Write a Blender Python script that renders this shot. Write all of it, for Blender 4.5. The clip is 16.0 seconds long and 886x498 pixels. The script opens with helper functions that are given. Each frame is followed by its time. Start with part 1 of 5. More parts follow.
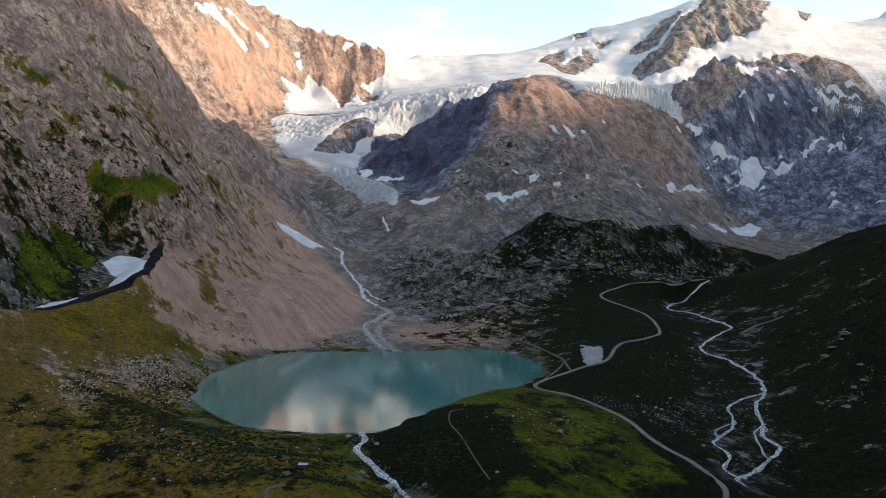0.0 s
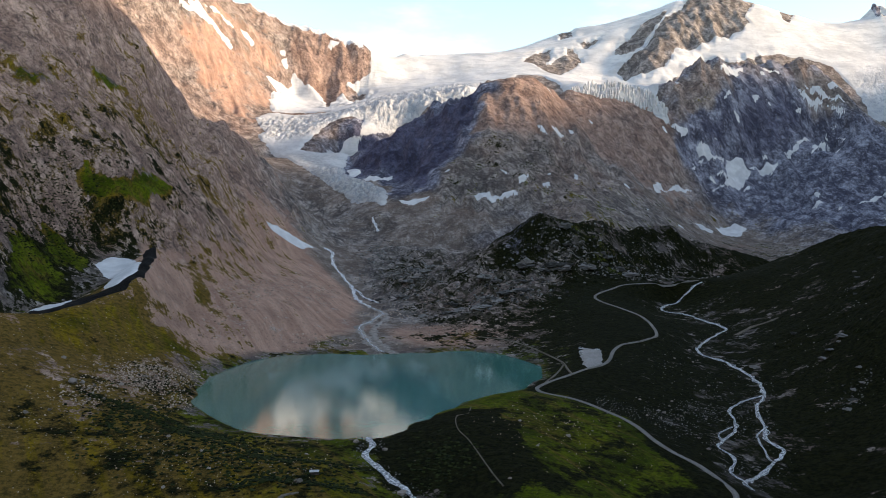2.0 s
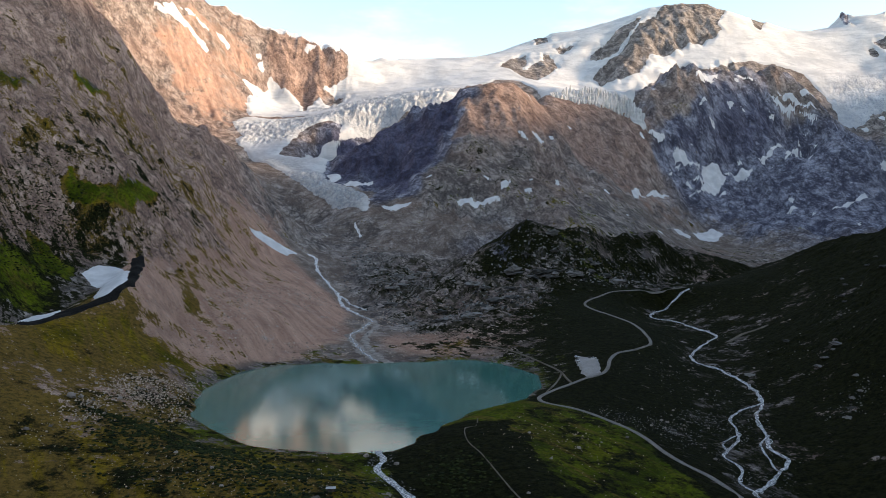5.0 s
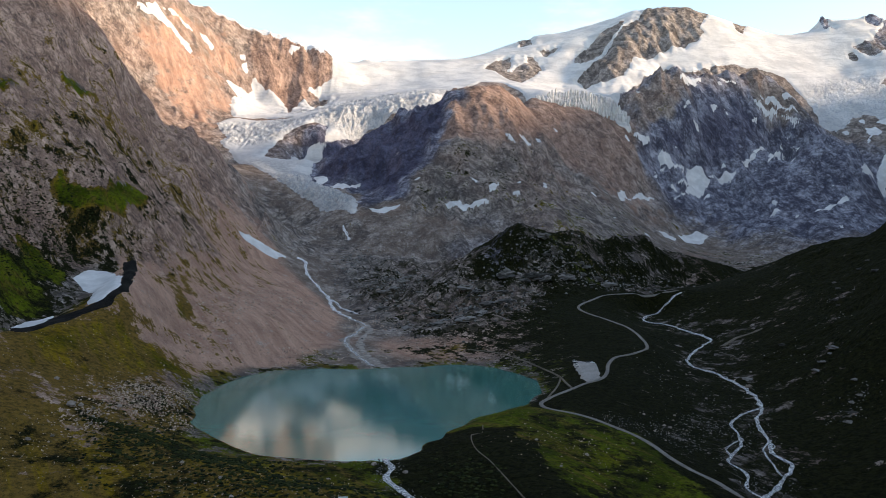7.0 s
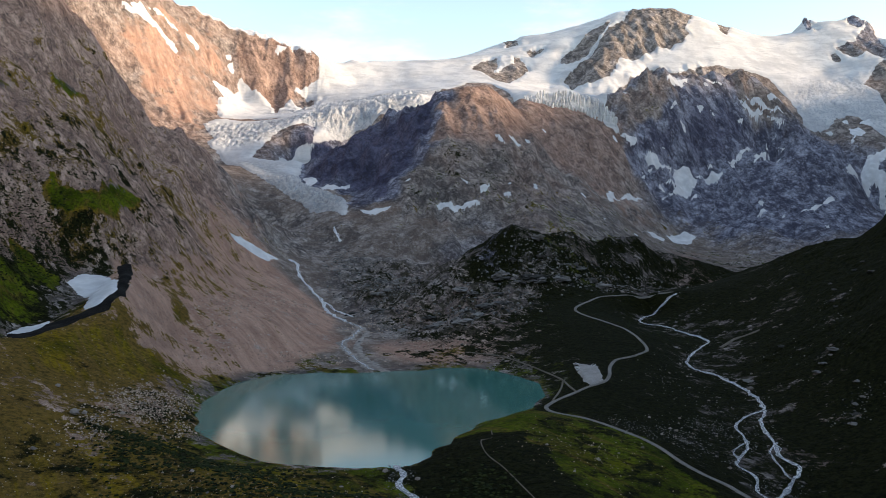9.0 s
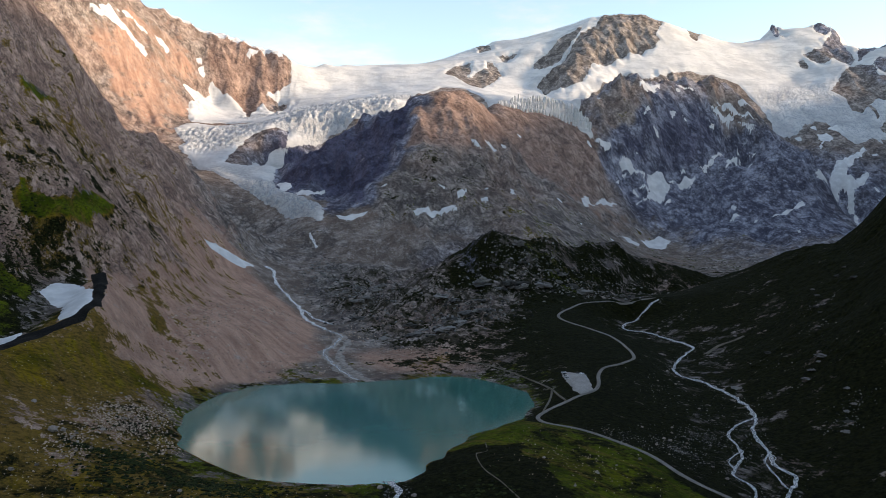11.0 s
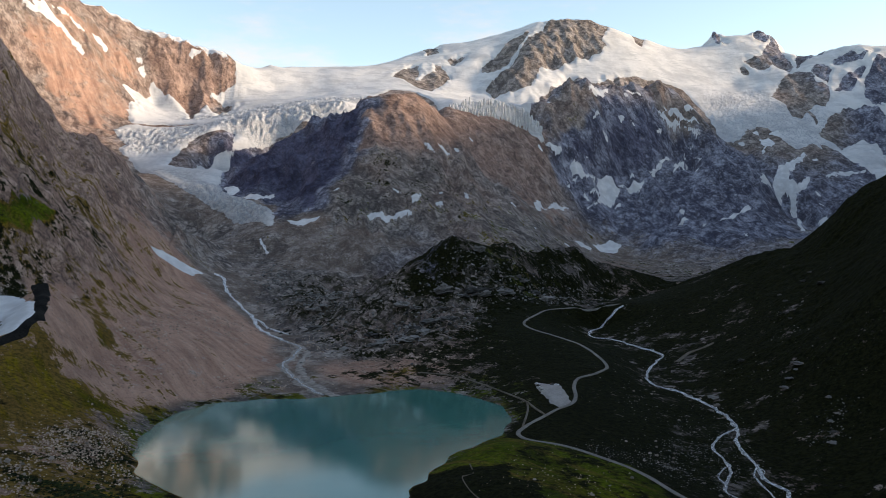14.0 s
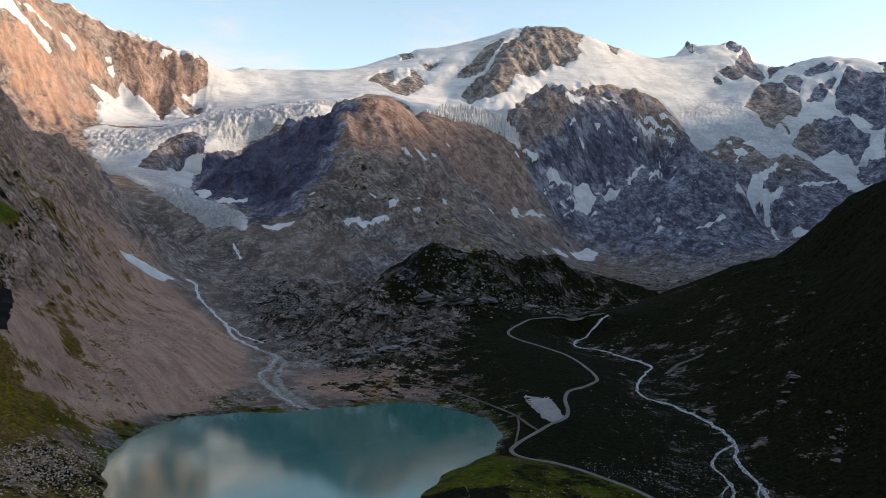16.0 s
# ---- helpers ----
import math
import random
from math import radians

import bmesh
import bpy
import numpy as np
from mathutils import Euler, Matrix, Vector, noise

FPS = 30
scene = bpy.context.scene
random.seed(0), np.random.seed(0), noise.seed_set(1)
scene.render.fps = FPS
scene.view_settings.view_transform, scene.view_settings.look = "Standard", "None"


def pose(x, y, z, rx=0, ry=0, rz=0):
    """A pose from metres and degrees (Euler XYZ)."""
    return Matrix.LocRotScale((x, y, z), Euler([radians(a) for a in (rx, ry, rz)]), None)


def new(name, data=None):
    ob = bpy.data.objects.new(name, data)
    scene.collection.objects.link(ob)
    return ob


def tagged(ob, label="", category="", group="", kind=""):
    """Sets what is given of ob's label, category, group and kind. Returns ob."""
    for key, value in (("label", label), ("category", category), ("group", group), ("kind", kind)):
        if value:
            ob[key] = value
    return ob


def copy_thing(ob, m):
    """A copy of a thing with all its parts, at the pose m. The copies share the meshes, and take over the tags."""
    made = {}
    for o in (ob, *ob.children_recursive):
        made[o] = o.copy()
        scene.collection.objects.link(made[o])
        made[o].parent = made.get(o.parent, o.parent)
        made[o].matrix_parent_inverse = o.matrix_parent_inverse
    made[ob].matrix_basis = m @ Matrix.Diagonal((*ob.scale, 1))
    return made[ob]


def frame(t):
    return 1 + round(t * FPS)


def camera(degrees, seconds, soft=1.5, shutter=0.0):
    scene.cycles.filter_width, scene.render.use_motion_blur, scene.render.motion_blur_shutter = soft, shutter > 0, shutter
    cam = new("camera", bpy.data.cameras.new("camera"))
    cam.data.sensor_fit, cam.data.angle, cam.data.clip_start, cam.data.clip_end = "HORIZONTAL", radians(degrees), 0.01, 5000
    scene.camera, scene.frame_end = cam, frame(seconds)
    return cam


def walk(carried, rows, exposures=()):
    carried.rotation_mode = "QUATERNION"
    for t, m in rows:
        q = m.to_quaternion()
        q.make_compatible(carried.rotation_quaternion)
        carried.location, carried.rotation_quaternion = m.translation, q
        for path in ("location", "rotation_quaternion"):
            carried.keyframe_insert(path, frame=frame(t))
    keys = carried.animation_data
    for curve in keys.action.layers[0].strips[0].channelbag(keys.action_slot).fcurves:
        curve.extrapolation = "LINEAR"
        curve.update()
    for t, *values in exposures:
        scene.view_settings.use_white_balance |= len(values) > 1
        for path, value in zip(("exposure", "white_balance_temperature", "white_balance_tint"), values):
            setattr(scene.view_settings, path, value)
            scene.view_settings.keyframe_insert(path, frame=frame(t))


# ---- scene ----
cam = camera(56.4, 16.0, soft=0.6)
# seconds, place, then yaw, pitch and roll in degrees
ROWS = [
    (0, 0.0, -0.0, 122.4, 0.16, -1.90, -0.18),
    (0.5, -3.8, 0.5, 123.2, -0.17, -1.95, -0.15),
    (1, -7.5, 0.9, 124.0, -0.47, -2.00, -0.11),
    (1.5, -11.2, 1.4, 124.9, -0.78, -2.02, -0.11),
    (2, -14.9, 1.9, 125.8, -1.10, -2.01, -0.09),
    (2.5, -18.7, 2.6, 126.6, -1.41, -1.97, -0.07),
    (3, -22.6, 3.3, 127.5, -1.74, -1.94, -0.08),
    (3.5, -26.2, 4.0, 128.3, -2.08, -1.90, -0.07),
    (4, -29.9, 4.7, 129.1, -2.43, -1.87, -0.06),
    (4.5, -33.6, 5.3, 129.8, -2.77, -1.82, -0.07),
    (5, -37.3, 6.0, 130.6, -3.12, -1.79, -0.06),
    (7.5, -56.4, 10.5, 134.3, -4.78, -1.69, -0.07),
    (8, -60.2, 11.3, 135.0, -5.08, -1.67, -0.12),
    (8.5, -64.0, 12.3, 135.6, -5.37, -1.65, -0.13),
    (9, -67.7, 14.3, 136.1, -5.64, -1.71, -0.17),
    (11.5, -82.8, 32.3, 138.9, -8.51, -1.33, -0.26),
    (12, -85.2, 37.0, 139.4, -9.27, -1.29, -0.24),
    (12.5, -87.7, 42.3, 140.0, -9.68, -1.29, -0.30),
    (13, -90.7, 48.1, 140.5, -10.27, -1.31, -0.38),
    (13.5, -94.2, 54.5, 140.8, -10.93, -1.29, -0.46),
    (14, -97.7, 61.5, 141.2, -11.68, -1.19, -0.44),
    (14.5, -100.6, 68.8, 141.4, -12.41, -1.07, -0.27),
    (15, -102.8, 76.3, 141.5, -12.93, -0.97, -0.13),
    (15.5, -104.3, 83.8, 141.7, -13.39, -0.87, -0.03),
    (16, -105.5, 91.1, 141.8, -13.73, -0.78, 0.06),
]
walk(cam, [(t, pose(x, y, z, 90 + pitch, -roll, yaw)) for t, x, y, z, yaw, pitch, roll in ROWS], exposures=[(0, 1.92, 7700, 12), (5, 1.86, 7650, 12), (9, 1.8, 7600, 12), (12, 1.64, 7550, 12), (16, 1.5, 7500, 12)])

# ---- light ----
SUN_DIR = Vector((0.96, -0.22, 0.235)).normalized()
world = bpy.data.worlds.new("sky")
scene.world = world
world.use_nodes = True
wt = world.node_tree
bg = wt.nodes["Background"]
sky = wt.nodes.new("ShaderNodeTexSky")
sky.sky_type = "NISHITA"
sky.sun_disc = False
sky.altitude, sky.dust_density, sky.ozone_density = 500, 0.6, 1.3
sky.sun_elevation = math.asin(SUN_DIR.z)
sky.sun_rotation = math.atan2(SUN_DIR.x, SUN_DIR.y)
# thin evening cloud
where = wt.nodes.new("ShaderNodeTexCoord")
flat = wt.nodes.new("ShaderNodeMapping")
flat.inputs["Scale"].default_value = (2.2, 2.2, 7.0)
cloud = wt.nodes.new("ShaderNodeTexNoise")
cloud.inputs["Scale"].default_value, cloud.inputs["Detail"].default_value, cloud.inputs["Roughness"].default_value = 2.0, 7, 0.58
veil = wt.nodes.new("ShaderNodeMapRange")
veil.interpolation_type = "SMOOTHSTEP"
for k, v in enumerate((0.50, 0.74, 0.0, 0.52)):
    veil.inputs[1 + k].default_value = v
tint = wt.nodes.new("ShaderNodeMix")
tint.data_type = "RGBA"
tint.inputs[7].default_value = (3.4, 2.75, 2.45, 1)
wt.links.new(where.outputs["Generated"], flat.inputs["Vector"])
wt.links.new(flat.outputs["Vector"], cloud.inputs["Vector"])
wt.links.new(cloud.outputs["Fac"], veil.inputs[0])
wt.links.new(veil.outputs[0], tint.inputs[0])
wt.links.new(sky.outputs["Color"], tint.inputs[6])
wt.links.new(tint.outputs[2], bg.inputs["Color"])
bg.inputs["Strength"].default_value = 0.12
sun_data = bpy.data.lights.new("sun", "SUN")
sun_data.energy, sun_data.angle, sun_data.color = 1.85, radians(5), (1.0, 0.83, 0.66)
sun = new("sun", sun_data)
sun.matrix_world = Matrix.LocRotScale((0, 0, 900), SUN_DIR.to_track_quat("Z", "Y"), None)

# ---- terrain ----
# Break lines of the land, in metres: crests, feet of slopes, streams, shore.
SHORE = [(-180, 577, 0), (-187, 616, 0), (-190, 660, 0), (-184, 704, 0), (-171, 742, 0), (-154, 764, 0), (-128, 770, 0), (-100, 777, 0), (-74, 770, 0), (-50, 775, 0), (-14, 779, 0), (14, 791, 0), (34, 788, 0), (54, 769, 0), (69, 738, 0), (82, 702, 0), (76, 652, 0), (57, 612, 0), (29, 584, 0), (4, 552, 0), (-14, 520, 0), (-28, 494, 0), (-38, 480, 0), (-48, 474, 0), (-60, 474, 0), (-96, 482, 0), (-122, 492, 0), (-147, 521, 0), (-170, 556, 0)]
MORAINE = [(-335, 575, 61.3), (-330, 610, 58.3), (-320, 640, 54.7), (-307, 680, 55.5), (-288, 715, 60.8), (-273, 745, 70.9), (-289, 830, 87.8), (-298, 870, 96.9)]
HOLLOW = [(-366, 660, 49.5), (-354, 690, 51.3), (-344, 740, 53.7), (-324, 790, 65.2), (-321, 840, 76), (-317, 880, 85.8)]
WALL_LOW = [(-406, 700, 110.5), (-399, 740, 109.7), (-395, 840, 107.8), (-362, 900, 103.5), (-311, 930, 90)]
WALL_MID = [(-446, 770, 172.4), (-441, 820, 175.5), (-422, 900, 174.4), (-359, 947, 169.1), (-322, 1030, 153.3), (-282, 1120, 117.6)]
WALL_HIGH = [(-531, 900, 278.6), (-509, 950, 280.6), (-446, 1043, 299.2), (-421, 1150, 282.1), (-373, 1250, 227.9)]
WALL_TOP = [(-605, 1030, 398.3), (-576, 1080, 411.4), (-518, 1200, 443.1)]
SPUR = [(-541, 1340, 525.3), (-523, 1350, 492), (-492, 1380, 435.2), (-463, 1400, 390.5), (-428, 1440, 324), (-385, 1500, 297.7), (-353, 1560, 285.5), (-325, 1600, 235.2), (-292, 1600, 186.1), (-250, 1570, 142), (-196, 1450, 95.8)]
SCREE = [(-232, 690, 24.8), (-241, 800, 31.3), (-245, 1000, 63.3), (-250, 1270, 82)]
SCREE_LOW = [(-194, 765, 14), (-174, 880, 34), (-182, 1220, 49.9)]
SCREE_FOOT = [(-167, 790, 5), (-134, 894, 14), (-121, 1049, 24)]
CASCADE = [(-105, 1570, 130.8), (-110, 1540, 104.4), (-150, 1480, 82.9), (-177, 1380, 76.3), (-167, 1308, 56.3), (-134, 1240, 31.6), (-109, 1180, 15.7), (-71, 955, 13), (-72, 868, 5), (-54, 800, 1)]
TONGUE = [(-346, 2050, 281), (-243, 1900, 237), (-179, 1780, 199), (-111, 1660, 171)]
SLABS = [(-39, 1203, 46.4), (8, 980, 9.9), (67, 948, 31), (120, 1020, 47)]
BENCH = [(-65, 1400, 77.2), (-28, 1480, 104.8), (64, 1500, 119.7), (151, 1560, 151.2)]
FAN = [(-41, 875, 7), (-5, 832, 4), (46, 817, 6)]
HILL = [(52, 1230, 73.9), (91, 1195, 101.3), (127, 1180, 128.1), (151, 1166, 135.1), (179, 1180, 127.9), (239, 1200, 122.1), (307, 1240, 120.2), (360, 1280, 113), (420, 1330, 88.9), (483, 1380, 64.9)]
HILL_FRONT = [(82, 1070, 50.8), (142, 1080, 64.8), (212, 1100, 63.5), (303, 1160, 60.1), (397, 1230, 47.7)]
DOME = [(-190, 2000, 265), (-136, 2050, 322), (-68, 2100, 373), (19, 2150, 415), (90, 2120, 447), (143, 2050, 464), (194, 2001, 466), (255, 2050, 470), (311, 2150, 467), (367, 2270, 477)]
DOME_FACE = [(90, 1600, 174), (175, 1636, 206), (279, 1560, 146)]
DOME_MID = [(-35, 1850, 239), (138, 1800, 297), (268, 1850, 313), (365, 1830, 237)]
BROW = [(372, 2300, 480), (495, 2330, 478), (611, 2350, 460), (646, 2330, 425)]
BROW_FOOT = [(389, 2100, 339), (516, 2150, 315), (654, 2250, 338)]
CRAG = [(670, 2450, 487), (751, 2500, 553), (810, 2500, 602), (859, 2520, 602), (911, 2560, 584), (992, 2600, 612), (1089, 2620, 628), (1191, 2650, 633), (1249, 2620, 585), (1293, 2600, 528), (1312, 2550, 469)]
CRAG_FOOT = [(681, 2260, 309), (855, 2310, 257), (967, 2320, 266), (1154, 2450, 340)]
PLAIN = [(508, 1900, 182), (618, 1960, 97), (740, 2061, 93), (815, 1950, 77)]
FLATS = [(470, 1500, 58), (540, 1620, 62), (600, 1750, 68), (700, 1880, 74)]
BUTTRESS = [(1136, 2380, 330), (1239, 2360, 374), (1342, 2340, 366), (1365, 2300, 281), (1380, 2250, 187)]
BUTTRESS_FOOT = [(868, 2000, 115), (938, 1800, 79), (1421, 2150, 137)]
SKYLINE_LEFT = [(-888, 2700, 1042), (-746, 2850, 930), (-701, 2900, 895), (-633, 2950, 879), (-499, 2980, 832), (-378, 2980, 791), (-295, 2960, 757), (-229, 2930, 714), (-191, 2900, 636)]
FLANK = [(-806, 2250, 541), (-713, 2400, 520), (-595, 2600, 605), (-463, 2800, 553), (-375, 2841, 593), (-246, 2850, 573)]
FLANK_FOOT = [(-607, 2300, 402), (-528, 2300, 382), (-498, 2550, 475), (-356, 2650, 488)]
ICEFALL = [(-486, 2250, 358), (-440, 2420, 416), (-316, 2480, 448), (-141, 2380, 450), (-12, 2350, 446), (105, 2450, 512)]
CIRQUE = [(-426, 2100, 278), (-323, 2080, 290), (-237, 2080, 290), (-210, 2250, 372)]
NUNATAK = [(-293, 2180, 327), (-231, 2300, 406), (-192, 2300, 396)]
NEVE = [(-191, 2900, 601), (26, 3000, 657), (321, 2900, 638), (464, 2600, 549), (658, 2600, 539)]
SKYLINE_MID = [(-208, 2960, 723), (-98, 3100, 737), (49, 3300, 771), (186, 3400, 786), (310, 3500, 811), (500, 3650, 905), (610, 3700, 953), (724, 3750, 952), (883, 3750, 991), (1040, 3650, 1054), (1120, 3500, 1055), (1285, 3520, 1068), (1455, 3600, 1033), (1644, 3700, 1001)]
PEAK_FACE = [(678, 3000, 624), (840, 3000, 674), (976, 3250, 851), (1159, 3150, 786)]
SKYLINE_RIGHT = [(1738, 3600, 969), (1932, 3650, 1000), (1961, 3650, 1052), (2049, 3680, 1039), (2140, 3680, 1055), (2204, 3650, 1079), (2257, 3600, 1033), (2280, 3500, 894), (2305, 3350, 905), (2345, 3250, 927), (2391, 3200, 931), (2506, 3200, 930), (2594, 3200, 915), (2698, 3200, 875), (2895, 3200, 783)]
ICE_RIGHT = [(1402, 3050, 674), (1788, 3200, 737), (1726, 2900, 577), (1780, 2700, 451), (1974, 2900, 607)]
RIGHT_FACE = [(1936, 2600, 405), (2057, 2550, 383), (2139, 2950, 688), (2345, 2850, 635)]
RIGHT_FOOT = [(1537, 2450, 310), (1572, 2300, 197), (1692, 2250, 214), (1851, 2200, 214)]
SHOULDER = [(661, 946, 205), (624, 939, 198), (598, 935, 190), (572, 932, 175), (551, 923, 154), (537, 915, 143)]
SHOULDER_NEAR = [(425, 640, 130), (470, 740, 128), (505, 830, 122)]
RIGHT_CREST = [(538, 940, 126), (516, 980, 119), (501, 1020, 108), (490, 1080, 86), (476, 1130, 66)]
RIGHT_SLOPE = [(302, 720, 19.1), (341, 720, 38.8), (384, 720, 58.5)]
RIGHT_LOW = [(243, 560, -8.2), (274, 560, 3.3), (301, 540, 15)]
RIGHT_NEAR = [(196, 450, -26.3), (231, 430, -13.8)]
BROOK = [(155, 422, -20), (156, 452, -18), (163, 481, -17), (168, 513, -15), (196, 568, -12), (233, 614, -8), (246, 655, -4), (247, 702, 0), (231, 738, 4), (250, 799, 8), (290, 845, 13), (270, 894, 16), (256, 943, 20), (296, 1026, 32), (352, 1104, 44)]
LANE = [(140, 404, -14), (141, 425, -12), (130, 458, -8), (116, 491, -3), (107, 518, 0), (95, 551, 1), (79, 574, 2), (68, 588, 2), (65, 600, 2.5), (80, 625, 4), (108, 645, 8), (128, 660, 10), (146, 708, 13), (170, 737, 16), (191, 748, 18), (204, 784, 20), (205, 852, 27), (192, 899, 31), (178, 944, 35), (209, 1010, 42), (244, 1016, 47), (319, 1011, 52)]
GREEN_HILL = [(-17, 504, 3), (15, 540, 6), (35, 556, 9), (58, 579, 5)]
GREEN_BODY = [(61, 521, 5), (71, 466, 1), (88, 439, -4), (93, 396, -11)]
GREEN_FRONT = [(27, 478, 8), (26, 418, 5), (29, 364, 0)]
OUTLET = [(-49, 464, 0), (-46, 443, -2), (-31, 416, -6), (-21, 392, -10)]
OUTLET_EAST = [(-24, 478, 2.5), (-20, 462, 2), (-10, 420, -2), (3, 380, -6)]
FORELAND = [(-153, 454, 8), (-109, 430, 5), (-75, 404, 5), (-59, 372, 0)]
LEFT_SLOPE = [(-241, 528, 24.2), (-243, 600, 21.1), (-205, 610, 15.1)]
LEFT_LOW = [(-245, 450, 15.4), (-205, 445, 10.3), (-171, 420, 4.9), (-127, 375, -3.5)]
LEFT_NEAR = [(-205, 375, -3.4), (-246, 420, 16.7), (-292, 500, 38.2)]
LAKEBED = [(-150, 600, -5), (-120, 700, -7), (-60, 720, -8), (20, 720, -7), (40, 660, -6), (-20, 600, -7), (-70, 520, -5), (-110, 530, -5)]
BEHIND = [(0, 0, -40), (-100, -400, -60), (200, -800, -60), (60, 250, -25), (-60, 280, -20), (160, 200, -30)]
EAST_SIDE = [(-420, 380, 90), (-480, 150, 130), (-520, -200, 150), (-560, 550, 180), (-900, 300, 420), (-1000, 800, 560), (-1050, -300, 450)]
EAST_RIDGE = [(-1500, -800, 800), (-1500, 200, 900), (-1300, 900, 900), (-1150, 1400, 900), (-1300, 2000, 1000)]
WEST_SIDE = [(330, 350, 60), (380, 100, 60), (430, -300, 70)]
WEST_RIDGE = [(900, -500, 800), (1100, 50, 900), (1280, 500, 980), (1420, 900, 960), (1600, 1200, 900), (2050, 1500, 790), (2500, 2050, 1000), (2900, 2500, 950)]
WEST_FOOT = [(750, 1000, 180), (1000, 1400, 150), (1500, 1850, 190)]
SOUTH = [(-2500, 3500, 700), (-1200, 4300, 500), (500, 4700, 400), (2000, 4700, 500), (3500, 3900, 600), (-2800, 2000, 700), (3600, 2500, 700), (2800, 600, 500), (2500, -1500, 500), (0, -2600, 300), (-2600, -1500, 600)]

# line: object, roughness in metres, grass, scree, redness, dark shrubs with painted shade, dark slate with painted
# shade, distance and drop of the land behind a crest
LINES = []


def lay(points, home, rough, grass, scree, red, shrub_shade, slate_shade, back):
    LINES.append((points, home, rough, grass, scree, red, shrub_shade, slate_shade, back))


lay(SHORE, "ground", 0.5, 0.5, 0.35, 0.2, 0.4, 0, None)
lay(LAKEBED, "ground", 0.2, 0.0, 1.0, 0.1, 0, 0, None)
lay(MORAINE, "ground", 0.8, 0.65, 0.55, 0.85, 0.15, 0, None)
lay(HOLLOW, "ground", 0.8, 0.45, 0.5, 0.1, 0.7, 0, None)
lay(WALL_LOW, "left_slope", 5, 0.45, 0.2, 0.65, 0.55, 0, None)
lay(WALL_MID, "left_slope", 9, 0.38, 0.1, 0.75, 0.5, 0, None)
lay(WALL_HIGH, "left_slope", 10, 0.38, 0.1, 0.8, 0.3, 0, None)
lay(WALL_TOP, "left_slope", 10, 0.15, 0.1, 0.9, 0.2, 0, None)
lay(SPUR[:7], "left_slope", 7, 0.2, 0.2, 0.85, 0.2, 0, (110, 35))
lay(SPUR[7:], "left_slope", 7, 0.08, 0.5, 0, 0.2, 0, (110, 35))
lay(SCREE, "left_slope", 1.2, 0.3, 0.9, 0.95, 0, 0, None)
lay(SCREE_LOW, "left_slope", 1.2, 0.12, 0.95, 0.9, 0.1, 0, None)
lay(SCREE_FOOT, "ground", 1.0, 0.1, 0.9, 0.7, 0.3, 0, None)
lay(CASCADE, "ground", 1.5, 0.0, 0.7, 0.05, 0, 0, None)
lay(TONGUE, "centre_mountain", 2, 0.0, 0.9, 0.05, 0, 0, None)
lay(SLABS, "rocky_hill", 7, 0.42, 0.1, 0.3, 0.95, 0.2, None)
lay(BENCH, "rocky_hill", 5, 0.05, 0.5, 0.2, 0.3, 0.4, None)
lay(FAN, "ground", 0.7, 0.35, 0.6, 0.6, 0.6, 0.0, None)
lay(HILL, "rocky_hill", 6, 0.55, 0.0, 0.3, 0.75, 0.4, (90, 45))
lay(HILL_FRONT, "rocky_hill", 8, 0.5, 0.1, 0.3, 0.9, 0.3, None)
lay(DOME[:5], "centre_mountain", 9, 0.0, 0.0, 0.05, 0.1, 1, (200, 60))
lay(DOME[5:], "centre_mountain", 4, 0.0, 0.15, 0.5, 0.1, 0, (200, 60))
lay(DOME_FACE, "centre_mountain", 8, 0.32, 0.1, 0.25, 0.25, 0, None)
lay(DOME_MID[:1], "centre_mountain", 9, 0.05, 0.0, 0.0, 0.1, 0.9, None)
lay(DOME_MID[1:], "centre_mountain", 9, 0.12, 0.15, 0.4, 0.15, 0, None)
lay(BROW, "centre_mountain", 4, 0.0, 0.1, 0.7, 0.1, 0, None)
lay(BROW_FOOT, "centre_mountain", 9, 0.0, 0.2, 0.7, 0.1, 0, None)
lay(CRAG, "right_mountain", 14, 0.0, 0.0, 0.3, 0.1, 0.55, (220, 60))
lay(CRAG_FOOT, "right_mountain", 10, 0.05, 0.1, 0.1, 0.1, 0.95, None)
lay(PLAIN, "right_mountain", 4, 0.1, 0.6, 0.1, 0.3, 0.4, None)
lay(FLATS, "right_mountain", 2, 0.3, 0.6, 0.1, 0.5, 0.2, None)
lay(BUTTRESS, "right_mountain", 12, 0.05, 0.0, 0.1, 0.1, 0.75, (120, 40))
lay(BUTTRESS_FOOT, "right_mountain", 6, 0.1, 0.4, 0.1, 0.1, 0.5, None)
lay(SKYLINE_LEFT, "sunlit_mountain", 11, 0.0, 0.1, 0.4, 0.1, 0, (250, 60))
lay(FLANK, "sunlit_mountain", 10, 0.0, 0.1, 0.45, 0.1, 0, None)
lay(FLANK_FOOT, "sunlit_mountain", 6, 0.0, 0.3, 0.45, 0.1, 0, None)
lay(ICEFALL, "centre_mountain", 2, 0.0, 0.0, 0.3, 0.1, 0, None)
lay(CIRQUE, "centre_mountain", 2, 0.0, 0.6, 0.2, 0.1, 0.3, None)
lay(NUNATAK, "centre_mountain", 6, 0.0, 0.0, 0.5, 0.1, 0.5, None)
lay(NEVE, "main_peak", 1.5, 0.0, 0.0, 0.3, 0.1, 0, None)
lay(SKYLINE_MID, "main_peak", 5, 0.0, 0.0, 0.08, 0.1, 0.3, (250, 80))
lay(PEAK_FACE, "main_peak", 8, 0.0, 0.0, 0.05, 0.1, 0.3, None)
